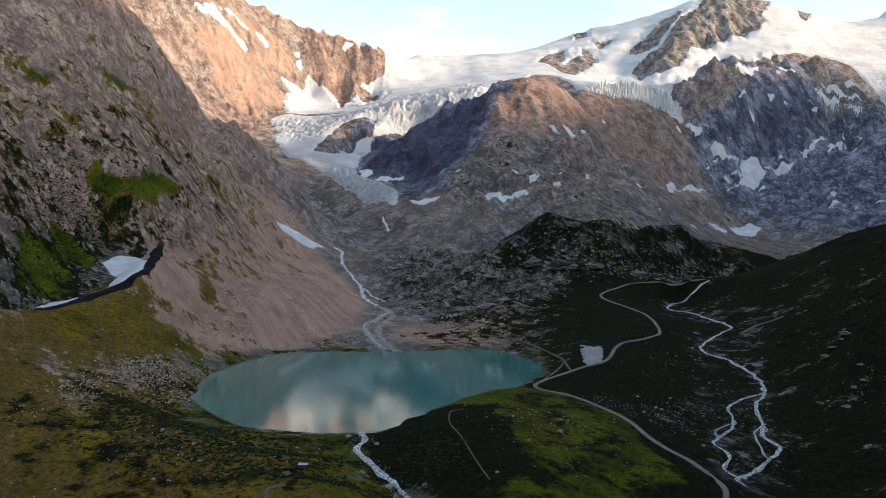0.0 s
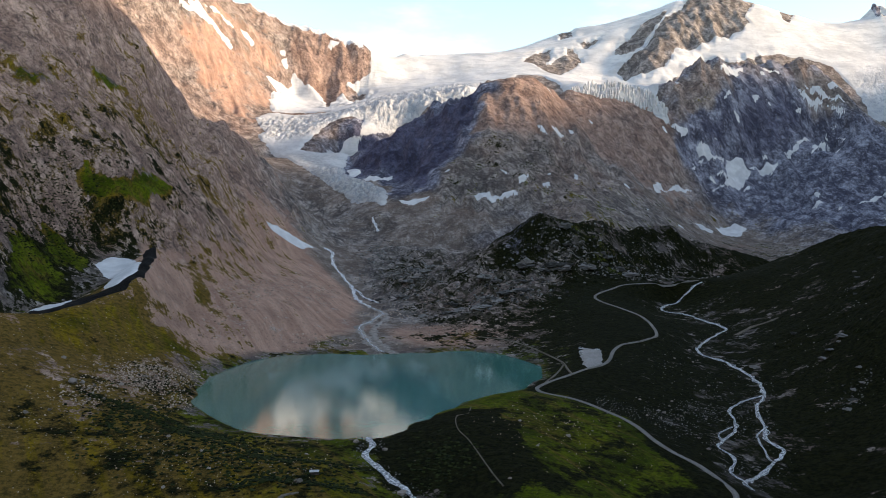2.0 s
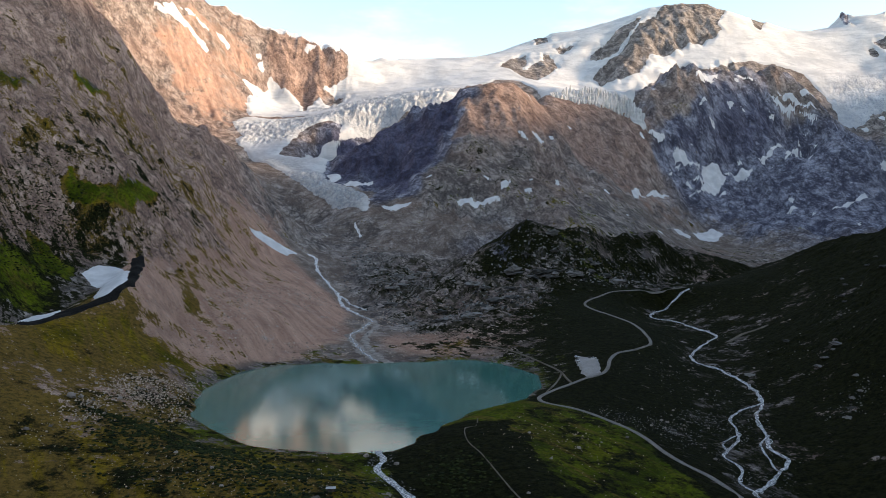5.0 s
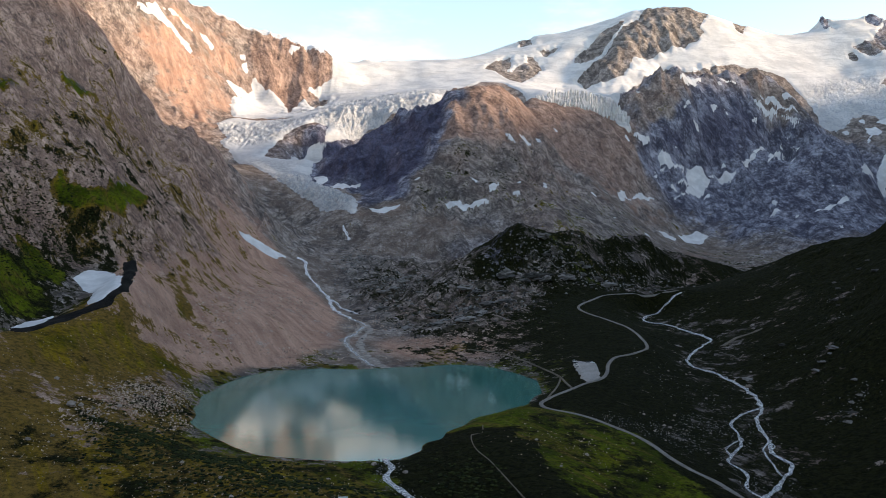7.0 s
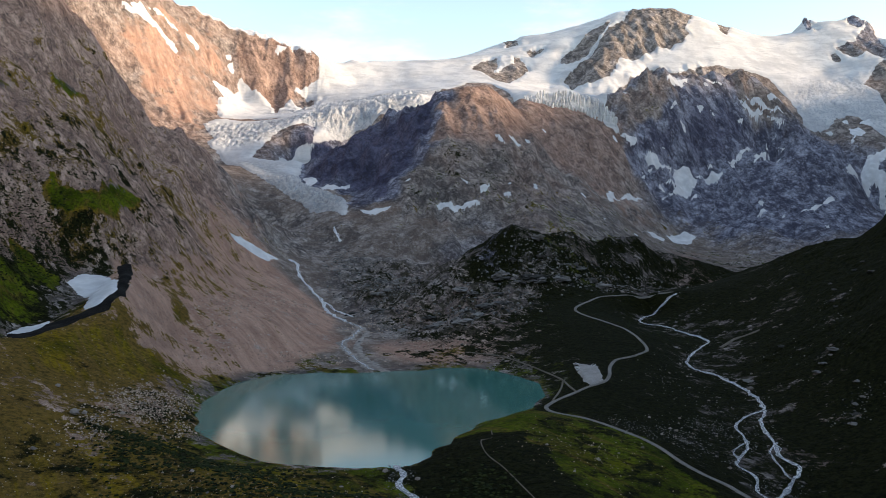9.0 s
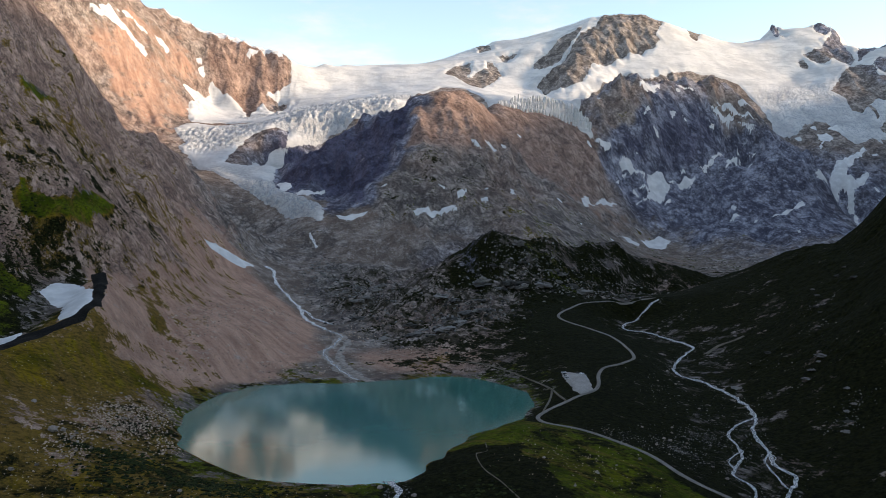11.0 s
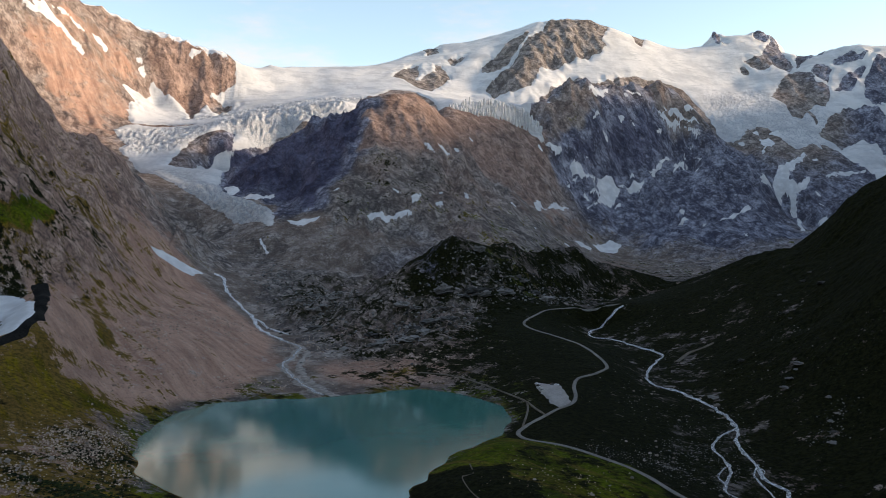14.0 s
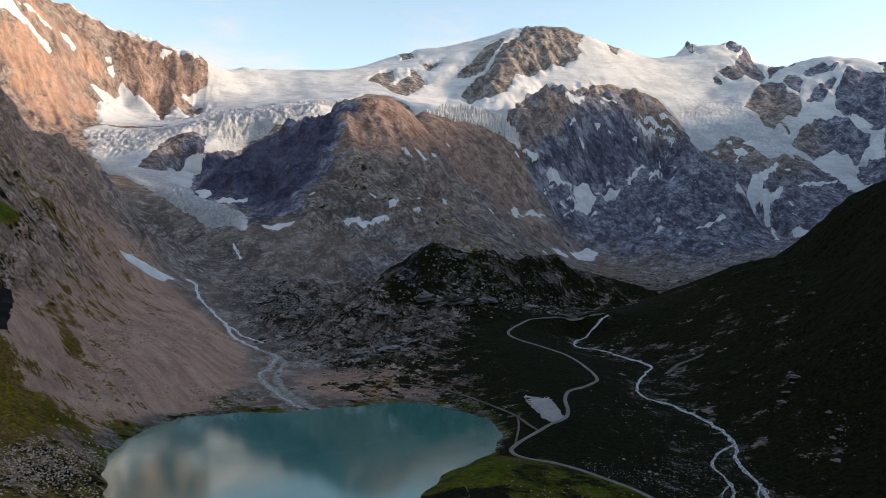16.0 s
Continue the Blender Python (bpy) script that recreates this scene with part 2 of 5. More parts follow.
lay(SKYLINE_RIGHT, "far_peak", 8, 0.0, 0.0, 0.2, 0.1, 0.7, (200, 80))
lay(ICE_RIGHT, "far_peak", 2, 0.0, 0.0, 0.2, 0.1, 0, None)
lay(RIGHT_FACE, "far_peak", 10, 0.0, 0.0, 0.2, 0.1, 0.85, None)
lay(RIGHT_FOOT, "far_peak", 8, 0.0, 0.2, 0.1, 0.1, 0.7, None)
# high shrub values here paint the hillside's shade over its heath
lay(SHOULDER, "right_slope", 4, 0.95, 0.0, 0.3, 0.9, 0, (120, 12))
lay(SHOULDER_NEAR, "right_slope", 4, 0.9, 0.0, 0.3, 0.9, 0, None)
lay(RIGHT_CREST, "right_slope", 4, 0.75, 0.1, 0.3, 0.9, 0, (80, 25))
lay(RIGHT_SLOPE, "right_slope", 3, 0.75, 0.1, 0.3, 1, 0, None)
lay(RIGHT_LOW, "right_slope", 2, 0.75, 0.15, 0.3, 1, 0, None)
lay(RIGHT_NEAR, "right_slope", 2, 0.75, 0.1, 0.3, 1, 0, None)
lay(BROOK, "ground", 0.4, 0.6, 0.3, 0.1, 1, 0, None)
lay(LANE, "ground", 0.4, 0.85, 0.1, 0.1, 1, 0, None)
lay(GREEN_HILL, "ground", 0.8, 1.0, 0.0, 0.1, 0, 0, None)
lay(GREEN_BODY, "ground", 0.8, 1.0, 0.0, 0.1, 0.55, 0, None)
lay(GREEN_FRONT, "ground", 0.8, 1.0, 0.0, 0.1, 0.45, 0, None)
lay(OUTLET, "ground", 0.4, 0.6, 0.3, 0.2, 0.5, 0, None)
lay(OUTLET_EAST, "ground", 0.7, 0.7, 0.1, 0.2, 0.9, 0, None)
lay(FORELAND, "ground", 1.0, 0.85, 0.15, 0.5, 0.35, 0, None)
lay(LEFT_SLOPE, "ground", 1.2, 0.5, 0.45, 0.85, 0.15, 0, None)
lay(LEFT_LOW, "ground", 1.5, 0.8, 0.2, 0.6, 0.45, 0, None)
lay(LEFT_NEAR, "ground", 1.2, 0.8, 0.1, 0.8, 0.2, 0, None)
lay(BEHIND, "ground", 2, 0.8, 0.1, 0.2, 0.4, 0, None)
lay(EAST_SIDE, "left_slope", 8, 0.6, 0.1, 0.3, 0.3, 0, None)
lay(EAST_RIDGE, "left_slope", 14, 0.1, 0.2, 0.5, 0.1, 0, None)
lay(WEST_SIDE, "right_slope", 4, 0.7, 0.1, 0.2, 0.9, 0, None)
lay(WEST_RIDGE, "right_slope", 10, 0.8, 0.1, 0.3, 0.9, 0, None)
lay(WEST_FOOT, "right_slope", 6, 0.5, 0.2, 0.1, 0.9, 0, None)
lay(SOUTH, "far_peak", 12, 0.0, 0.2, 0.3, 0.1, 0, None)
# grassy places (plus) and bare stony places (minus): centre, half sizes, turn, change
MEADOWS = []


def patch(*shape):
    MEADOWS.append(shape)


patch(-382, 934, 26, 11, 0.3, 0.75)
patch(-355, 955, 30, 12, 0.8, 0.75)
patch(-340, 1003, 30, 10, 1.2, 0.6)
patch(-382, 832, 12, 34, 0.5, 0.7)
patch(-376, 765, 20, 40, 0.3, 0.4)
patch(-249, 860, 9, 60, 0.15, 0.35)
patch(-262, 805, 20, 60, 0.1, -0.8)
patch(-110, 835, 45, 30, 0.2, 0.3)
patch(20, 840, 40, 25, 0.0, 0.2)
patch(150, 545, 22, 45, 0.5, -0.05)
patch(178, 575, 16, 25, 0.5, -0.06)
patch(272, 557, 14, 9, 0.3, -0.26)
patch(292, 574, 12, 8, 0.2, -0.26)
patch(398, 786, 12, 10, 0, -0.28)
patch(362, 738, 10, 8, 0, -0.24)
patch(316, 667, 14, 6, 0.5, -0.22)
patch(394, 872, 12, 10, 0, -0.3)
patch(300, 800, 24, 5, 0.6, -0.2)
patch(262, 491, 12, 8, 0.3, -0.22)
# flank of the dome turned from the sun, its shade painted as dark rock
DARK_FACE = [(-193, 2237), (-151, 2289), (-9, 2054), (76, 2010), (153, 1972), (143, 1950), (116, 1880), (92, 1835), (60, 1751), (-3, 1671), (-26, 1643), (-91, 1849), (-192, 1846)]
RED_CAP = [(119, 1968), (182, 1994), (246, 2006), (353, 2270), (324, 2014), (298, 1924), (226, 1818), (147, 1786), (104, 1836), (102, 1930)]
PINK_BROW = [(351, 2244), (596, 2334), (651, 2294), (527, 2151), (420, 2089), (318, 1953)]
DOME_TURF = [(20, 1685), (95, 1752), (174, 1803), (261, 1804), (311, 1747), (248, 1623), (150, 1641), (87, 1671), (26, 1610)]
# crag face in blue shade, painted into the rock colour
BLUE_FACE = [(752, 2391), (856, 2431), (1077, 2555), (1142, 2530), (1220, 2529), (1011, 2373), (918, 2365), (735, 2296)]
OLIVE_CRAG = [(687, 2460), (807, 2493), (884, 2456), (889, 2425), (760, 2363), (701, 2343)]
GREY_TOP = [(1180, 2660), (1192, 2633), (1280, 2600), (1316, 2545), (1209, 2546), (1145, 2575)]
BUTTRESS_ROCK = [(991, 2329), (1252, 2516), (1399, 2499), (1334, 2271), (1284, 2036), (1043, 2010), (842, 2012)]
RED_CRAG = [(-501, 2899), (-450, 3030), (-323, 2998), (-225, 2954), (-208, 2889), (-275, 2838), (-336, 2712), (-433, 2807)]
HILL_DARK = [(70, 1210), (125, 1187), (143, 1161), (144, 1130), (105, 1130), (90, 1083), (46, 1144)]
HILL_TURF = [(165, 1175), (195, 1182), (245, 1178), (303, 1175), (246, 1076), (202, 1111), (163, 1144)]
HILL_ROCKS = [(-91, 1437), (-16, 1430), (58, 1408), (96, 1077), (131, 1069), (159, 1062), (102, 961), (2, 937), (-32, 1109), (-90, 1234)]
GREY_RUBBLE = [(-208, 1662), (-27, 1626), (78, 1589), (110, 1513), (61, 1432), (-72, 1404), (-156, 1460)]
SCREE_RED = [(-216, 961), (-174, 1201), (-115, 984), (-127, 856), (-172, 825)]
# lit top and shaded flank of the green hill, put into the turf colour
GREEN_LIT = [(35, 519), (49, 554), (78, 589), (99, 555), (120, 508), (122, 434), (123, 415), (49, 388), (39, 444)]
GREEN_SHADE = [(-40, 474), (-16, 528), (33, 516), (36, 434), (45, 387), (-36, 409)]
BLOCK_FIELD = [(-245, 526), (-250, 593), (-233, 627), (-213, 643), (-190, 607), (-181, 519), (-200, 516), (-216, 531), (-230, 505), (-234, 483)]
SUNLIT_SMOOTH = [(-801, 2546), (-639, 2895), (-504, 2949), (-514, 2884), (-535, 2687), (-484, 2571), (-526, 2368), (-644, 2443), (-740, 2480)]
TONGUE_BED = [(-330, 1960), (-220, 1780), (-90, 1640), (-60, 1540), (-110, 1420), (-190, 1400), (-245, 1480), (-290, 1650)]
LEDGE_GREEN = [(-400, 947), (-390, 944), (-370, 941), (-359, 954), (-357, 985), (-351, 1019), (-331, 1030), (-335, 1007), (-338, 965), (-357, 939), (-375, 929), (-390, 924)]
GULLY_GREEN = [(-404, 849), (-396, 854), (-378, 851), (-362, 854), (-355, 821), (-373, 825), (-388, 837)]
HOLLOW_GREEN = [(-402, 787), (-387, 827), (-337, 750), (-352, 728), (-370, 712)]
UPPER_GREEN = [(-505, 998), (-488, 1009), (-470, 1027), (-469, 1017), (-487, 984), (-499, 986)]
UPPER_GREEN_TWO = [(-462, 1118), (-458, 1157), (-444, 1171), (-435, 1166), (-440, 1137), (-453, 1114)]
MORAINE_GREEN = [(-314, 643), (-279, 711), (-232, 710), (-208, 692), (-233, 640), (-262, 606), (-289, 585)]
SCREE_PLAIN = [(-322, 923), (-302, 938), (-260, 872), (-201, 836), (-177, 797), (-195, 760), (-242, 748), (-268, 735), (-282, 742)]
# zone: outline, soft edge, then grass, scree, redness, shrubs with shade, slate with shade
ZONES = [(DARK_FACE, 110, (0, 0, 0, 0.05, 2)), (RED_CAP, 45, (0, 0.1, 0.95, 0, 0)), (PINK_BROW, 50, (0, 0.1, 0.7, 0, 0)), (DOME_TURF, 70, (0.28, 0.1, 0.3, 0.55, 0.1)), (BLUE_FACE, 60, (0, 0, 0, 0, 1.5)), (OLIVE_CRAG, 40, (0.18, 0, 0.4, 0.3, 0.2)), (GREY_TOP, 40, (0.05, 0.1, 0.4, 0, 0.2)), (BUTTRESS_ROCK, 70, (0.04, 0.1, 0, 0.1, 0.85)), (RED_CRAG, 30, (0, 0, 0.75, 0, 0.1)), (HILL_DARK, 50, (0.62, 0, 0.1, 1, 0.8)), (HILL_TURF, 40, (0.58, 0, 0.22, 0.6, 0.2)), (HILL_ROCKS, 40, (0.36, 0, 0.3, 1, 0.05)), (GREY_RUBBLE, 60, (0.02, 0.65, 0.12, 0.1, 0)), (SCREE_RED, 30, (0.0, 1, 1.0, 0, 0)), (GREEN_LIT, 14, (1, 0, 0.22, 0.42, 0)), (GREEN_SHADE, 14, (0.85, 0, 0.4, 0.95, 0)), (BLOCK_FIELD, 16, (0.62, 0.5, 0.9, 0.45, 0)), (SUNLIT_SMOOTH, 90, (0.0, 0.62, 0.4, 0, 0)), (TONGUE_BED, 60, (0.02, 0.5, 0.05, 0, 0.25)), (LEDGE_GREEN, 8, (0.78, 0, 0, 0, 0)), (GULLY_GREEN, 8, (1, 0, 0, 0, 0)), (HOLLOW_GREEN, 10, (1, 0, 0.1, 0.5, 0)), (UPPER_GREEN, 10, (0.75, 0, 0.2, 0, 0)), (UPPER_GREEN_TWO, 10, (0.7, 0, 0.2, 0, 0)), (MORAINE_GREEN, 18, (0.8, 0.2, 0.45, 0.15, 0)), (SCREE_PLAIN, 20, (0.3, 1, 0.8, 0, 0))]
DOME_ARETE = [(190, 2004), (122, 1938), (79, 1834), (44, 1704)]
CRAG_RIB = [(812, 2502), (785, 2432), (736, 2346)]
CRAG_RIB_TWO = [(1000, 2602), (923, 2485), (849, 2390)]
PEAK_ARETE = [(1108, 3463), (939, 3249), (824, 3062), (758, 2950)]
RED_GULLY = [(-321, 2981), (-348, 2891), (-354, 2812)]
RED_RIB = [(-430, 2974), (-441, 2873), (-395, 2809)]
# small towers on the crest: place, height, half width
HORNS = [(1935, 3630, 46, 60), (2165, 3620, 18, 45), (2215, 3560, 34, 70)]
# sharp ribs (plus) and gullies (minus) of the rock: line, height, half width
RIBS = [(DOME_ARETE, 30, 130), (CRAG_RIB, 36, 110), (CRAG_RIB_TWO, 28, 90), (PEAK_ARETE, 38, 150), (RED_GULLY, -24, 45), (RED_RIB, 18, 60)]
REGIONS = []
for line in LINES:
    if line[1] not in REGIONS:
        REGIONS.append(line[1])


def hash2(ix, iy, seed):
    h = (ix * 374761393 + iy * 668265263 + seed * 1442695041) & 0xFFFFFFFF
    h = ((h ^ (h >> 13)) * 1274126177) & 0xFFFFFFFF
    return (h ^ (h >> 16)) & 0xFFFFFFFF


def waves(x, y, size, seed):
    """Smooth gradient noise from -1 to 1 with features of that size."""
    x, y = x / size, y / size
    ix, iy = np.floor(x).astype(np.int64), np.floor(y).astype(np.int64)
    fx, fy = x - ix, y - iy
    ux, uy = fx * fx * fx * (fx * (fx * 6 - 15) + 10), fy * fy * fy * (fy * (fy * 6 - 15) + 10)

    def corner(i, j):
        a = hash2(ix + i, iy + j, seed) * (2 * np.pi / 4294967296.0)
        return np.cos(a) * (fx - i) + np.sin(a) * (fy - j)

    top = corner(0, 0) * (1 - ux) + corner(1, 0) * ux
    low = corner(0, 1) * (1 - ux) + corner(1, 1) * ux
    return 1.5 * (top * (1 - uy) + low * uy)


def dense(points, step):
    out = []
    for a, b in zip(points[:-1], points[1:]):
        n = max(1, int(math.dist(a[:2], b[:2]) / step))
        out += [tuple(a[k] + (b[k] - a[k]) * i / n for k in range(3)) for i in range(n)]
    return out + [points[-1]]


def inside_by(poly, x, y):
    """Distance to the outline of a polygon: plus inside, minus outside."""
    near, odd = np.full(len(x), 1e12), np.zeros(len(x), bool)
    for (ax, ay), (bx, by) in zip(poly, poly[1:] + poly[:1]):
        dx, dy = bx - ax, by - ay
        f = np.clip(((x - ax) * dx + (y - ay) * dy) / (dx * dx + dy * dy + 1e-9), 0, 1)
        near = np.minimum(near, (x - ax - f * dx) ** 2 + (y - ay - f * dy) ** 2)
        if abs(dy) > 1e-9:
            odd ^= ((ay > y) != (by > y)) & (x < ax + dx * (y - ay) / dy)
    return np.sqrt(near) * np.where(odd, 1, -1)


def line_gap(line, x, y):
    """Distance to a line on the plan."""
    near = np.full(len(x), 1e12)
    for (ax, ay), (bx, by) in zip(line, line[1:]):
        dx, dy = bx - ax, by - ay
        f = np.clip(((x - ax) * dx + (y - ay) * dy) / (dx * dx + dy * dy + 1e-9), 0, 1)
        near = np.minimum(near, (x - ax - f * dx) ** 2 + (y - ay - f * dy) ** 2)
    return np.sqrt(near)


def close_to(points, reach, x, y):
    px, py = [p[0] for p in points], [p[1] for p in points]
    return np.nonzero((x > min(px) - reach) & (x < max(px) + reach) & (y > min(py) - reach) & (y < max(py) + reach))[0]


knots, values, homes = [], [], []
for pts, home, rough, grass, scree, red, shrub_shade, slate_shade, back in LINES:
    far = math.hypot(*pts[len(pts) // 2][:2])
    scattered = pts in (BEHIND, EAST_SIDE, SOUTH)
    some = pts if scattered else dense(pts, 24 if far < 900 else 45 if far < 1500 else 90)
    if pts is SHORE:
        some = dense(SHORE + SHORE[:1], 24)[:-1]
    for x, y, z in some:
        knots.append((x, y))
        values.append((z, rough, grass, scree, red, shrub_shade, slate_shade))
        homes.append(REGIONS.index(home))
    if back:
        for x, y, z in some[::2]:
            d = math.hypot(x, y)
            knots.append((x + x / d * back[0], y + y / d * back[0]))
            values.append((z - back[1], rough, grass, scree, red, shrub_shade, slate_shade))
            homes.append(REGIONS.index(home))
knots, values, homes = np.array(knots), np.array(values), np.array(homes)
keep, seen = [], set()
for i, (x, y) in enumerate(knots):
    cell = (int(x // 6), int(y // 6))
    if cell not in seen:
        seen.add(cell)
        keep.append(i)
knots, values, homes = knots[keep], values[keep], homes[keep]
SOFT = 6.0
gap = np.sqrt(((knots[:, None] - knots[None]) ** 2).sum(-1) + SOFT**2)
COUNT = len(knots)
system = np.zeros((COUNT + 1, COUNT + 1))
system[:COUNT, :COUNT], system[:COUNT, COUNT], system[COUNT, :COUNT] = gap, 1, 1
weights = np.linalg.solve(system, np.vstack([values, np.zeros((1, 7))]))


def land(x, y, detail=True):
    """Height, grass, scree, redness, shrubs with shade, slate with shade and region of the land at places x, y."""
    x, y = np.asarray(x, float).ravel(), np.asarray(y, float).ravel()
    out, home = np.empty((len(x), 7)), np.empty(len(x), int)
    for a in range(0, len(x), 8000):
        s = slice(a, a + 8000)
        d2 = (x[s, None] - knots[:, 0]) ** 2 + (y[s, None] - knots[:, 1]) ** 2
        home[s] = homes[np.argmin(d2, 1)]
        out[s] = np.sqrt(d2 + SOFT**2) @ weights[:COUNT] + weights[COUNT]
    z, rough = out[:, 0], np.clip(out[:, 1], 0.15, 20)
    if detail:
        bx = x + 28 * waves(x, y, 110, 31) + 9 * waves(x, y, 33, 33)
        by = y + 28 * waves(x, y, 110, 32) + 9 * waves(x, y, 33, 34)
        for n, wave in enumerate((320, 160, 80, 40, 20, 10, 5)):
            amp = np.minimum(rough * (wave / 320) ** 0.45, 0.13 * wave)
            v = waves(bx, by, wave, n)
            if wave <= 160:
                v = np.where(rough > 2.5, 0.9 * (0.55 - 2 * np.abs(v)), v)
            z = z + amp * v * (0.6 if wave >= 160 else np.where(rough > 2.5, 1.2, 0.8))
        # ribs and gullies that run down the mountain faces
        bold = np.clip((rough - 2.5) / 6, 0, 1) * np.clip((y - 900) / 500, 0.25, 1.0) * np.where((x < -230) & (y > 2200), 0.6, 1.0)
        lean = np.where(x < -250, 0.55, 0.0)
        u, v = x + lean * (y - 2000), y - lean * x
        for n, (wave, amp) in enumerate(((130, 22), (62, 12), (30, 7.5), (15, 3.6))):
            r = np.abs(waves(u + 0.25 * wave * waves(x, y, wave, 80 + n), v * 0.3, wave, 90 + n))
            z = z + bold * amp * (0.42 - 1.9 * np.minimum(r, 0.6)) * (0.5 + 0.9 * np.clip(waves(x, y, 260, 85) + 0.4, 0, 1))
    for px, py, tall, wide in HORNS:
        z = z + tall * np.clip(1 - np.hypot(x - px, y - py) / wide, 0, 1)
    for rib, tall, wide in RIBS:
        k = close_to(rib, wide, x, y)
        if len(k):
            start = np.clip(np.hypot(x[k] - rib[0][0], y[k] - rib[0][1]) / (1.2 * wide) - 0.25, 0, 1)
            z[k] += tall * start * np.clip(1 - (line_gap(rib, x[k], y[k]) + 0.12 * wide * waves(x[k], y[k], 40, 77)) / wide, 0, 1)
    for outline, edge, kinds in ZONES:
        k = close_to(outline, edge, x, y)
        if len(k):
            w = np.clip((inside_by(outline, x[k], y[k]) + 0.6 * edge * waves(x[k], y[k], edge * 1.3, 78)) / edge + 0.5, 0, 1)[:, None]
            out[k, 2:7] = out[k, 2:7] * (1 - w) + np.array(kinds) * w
    for px, py, rx, ry, turn, more in MEADOWS:
        u, v = (x - px) * math.cos(turn) + (y - py) * math.sin(turn), (y - py) * math.cos(turn) - (x - px) * math.sin(turn)
        more = more * np.clip(1.6 - 1.6 * np.sqrt((u / rx) ** 2 + (v / ry) ** 2), 0, 1)
        out[:, 2] += more
        out[:, 5] -= 0.8 * np.maximum(more, 0)
        out[:, 4] -= 0.9 * np.maximum(more, 0)
    return z, np.clip(out[:, 2], 0, 1), np.clip(out[:, 3], 0, 1), np.clip(out[:, 4], 0, 1), np.clip(out[:, 5], 0, 1), np.clip(out[:, 6], 0, 2), home


# ---- end of terrain ----


def node_material(name):
    m = bpy.data.materials.new(name)
    m.use_nodes = True
    nt = m.node_tree
    return m, nt, nt.nodes["Principled BSDF"]


def add_noise(nt, scale, detail=6.0, rough=0.6, vector=None):
    n = nt.nodes.new("ShaderNodeTexNoise")
    n.inputs["Scale"].default_value, n.inputs["Detail"].default_value, n.inputs["Roughness"].default_value = scale, detail, rough
    if vector is not None:
        nt.links.new(vector, n.inputs["Vector"])
    return n.outputs["Fac"]


def mix(nt, fac, a, b):
    n = nt.nodes.new("ShaderNodeMix")
    n.data_type = "RGBA"
    for socket, v in ((n.inputs[0], fac), (n.inputs[6], a), (n.inputs[7], b)):
        if isinstance(v, (int, float)):
            socket.default_value = v
        elif isinstance(v, tuple):
            socket.default_value = (*v, 1)
        else:
            nt.links.new(v, socket)
    return n.outputs[2]


def calc(nt, op, a, b=0.0, clamp=False):
    n = nt.nodes.new("ShaderNodeMath")
    n.operation, n.use_clamp = op, clamp
    for socket, v in ((n.inputs[0], a), (n.inputs[1], b)):
        if isinstance(v, (int, float)):
            socket.default_value = v
        else:
            nt.links.new(v, socket)
    return n.outputs[0]


def ramp(nt, v, lo, hi, a=0.0, b=1.0):
    n = nt.nodes.new("ShaderNodeMapRange")
    n.interpolation_type = "SMOOTHSTEP"
    nt.links.new(v, n.inputs[0])
    for k, w in enumerate((lo, hi, a, b)):
        n.inputs[1 + k].default_value = w
    return n.outputs[0]


def attribute(nt, name):
    n = nt.nodes.new("ShaderNodeAttribute")
    n.attribute_name = name
    return n.outputs["Fac"]


def bump(nt, height, distance, strength=1.0, normal=None):
    n = nt.nodes.new("ShaderNodeBump")
    n.inputs["Strength"].default_value, n.inputs["Distance"].default_value = strength, distance
    nt.links.new(height, n.inputs["Height"])
    if normal is not None:
        nt.links.new(normal, n.inputs["Normal"])
    return n.outputs["Normal"]


def scaled(nt, vector, x, y, z, turn=0.0):
    n = nt.nodes.new("ShaderNodeMapping")
    nt.links.new(vector, n.inputs["Vector"])
    n.inputs["Rotation"].default_value = (0, 0, turn)
    n.inputs["Scale"].default_value = (x, y, z)
    return n.outputs["Vector"]


def tilted(nt, vector, rx, ry, rz):
    n = nt.nodes.new("ShaderNodeMapping")
    nt.links.new(vector, n.inputs["Vector"])
    n.inputs["Rotation"].default_value = (rx, ry, rz)
    return n.outputs["Vector"]


def fissure(nt, vector, scale, detail, rough):
    """Nought along winding cracks, rising away from them."""
    return calc(nt, "ABSOLUTE", calc(nt, "SUBTRACT", add_noise(nt, scale, detail, rough, vector), 0.5))


def warped(nt, vector, scale, amount):
    n = nt.nodes.new("ShaderNodeTexNoise")
    n.inputs["Scale"].default_value, n.inputs["Detail"].default_value = scale, 5
    nt.links.new(vector, n.inputs["Vector"])
    m = nt.nodes.new("ShaderNodeVectorMath")
    m.operation = "MULTIPLY_ADD"
    nt.links.new(n.outputs["Color"], m.inputs[0])
    m.inputs[1].default_value = (amount, amount, amount)
    nt.links.new(vector, m.inputs[2])
    return m.outputs[0]


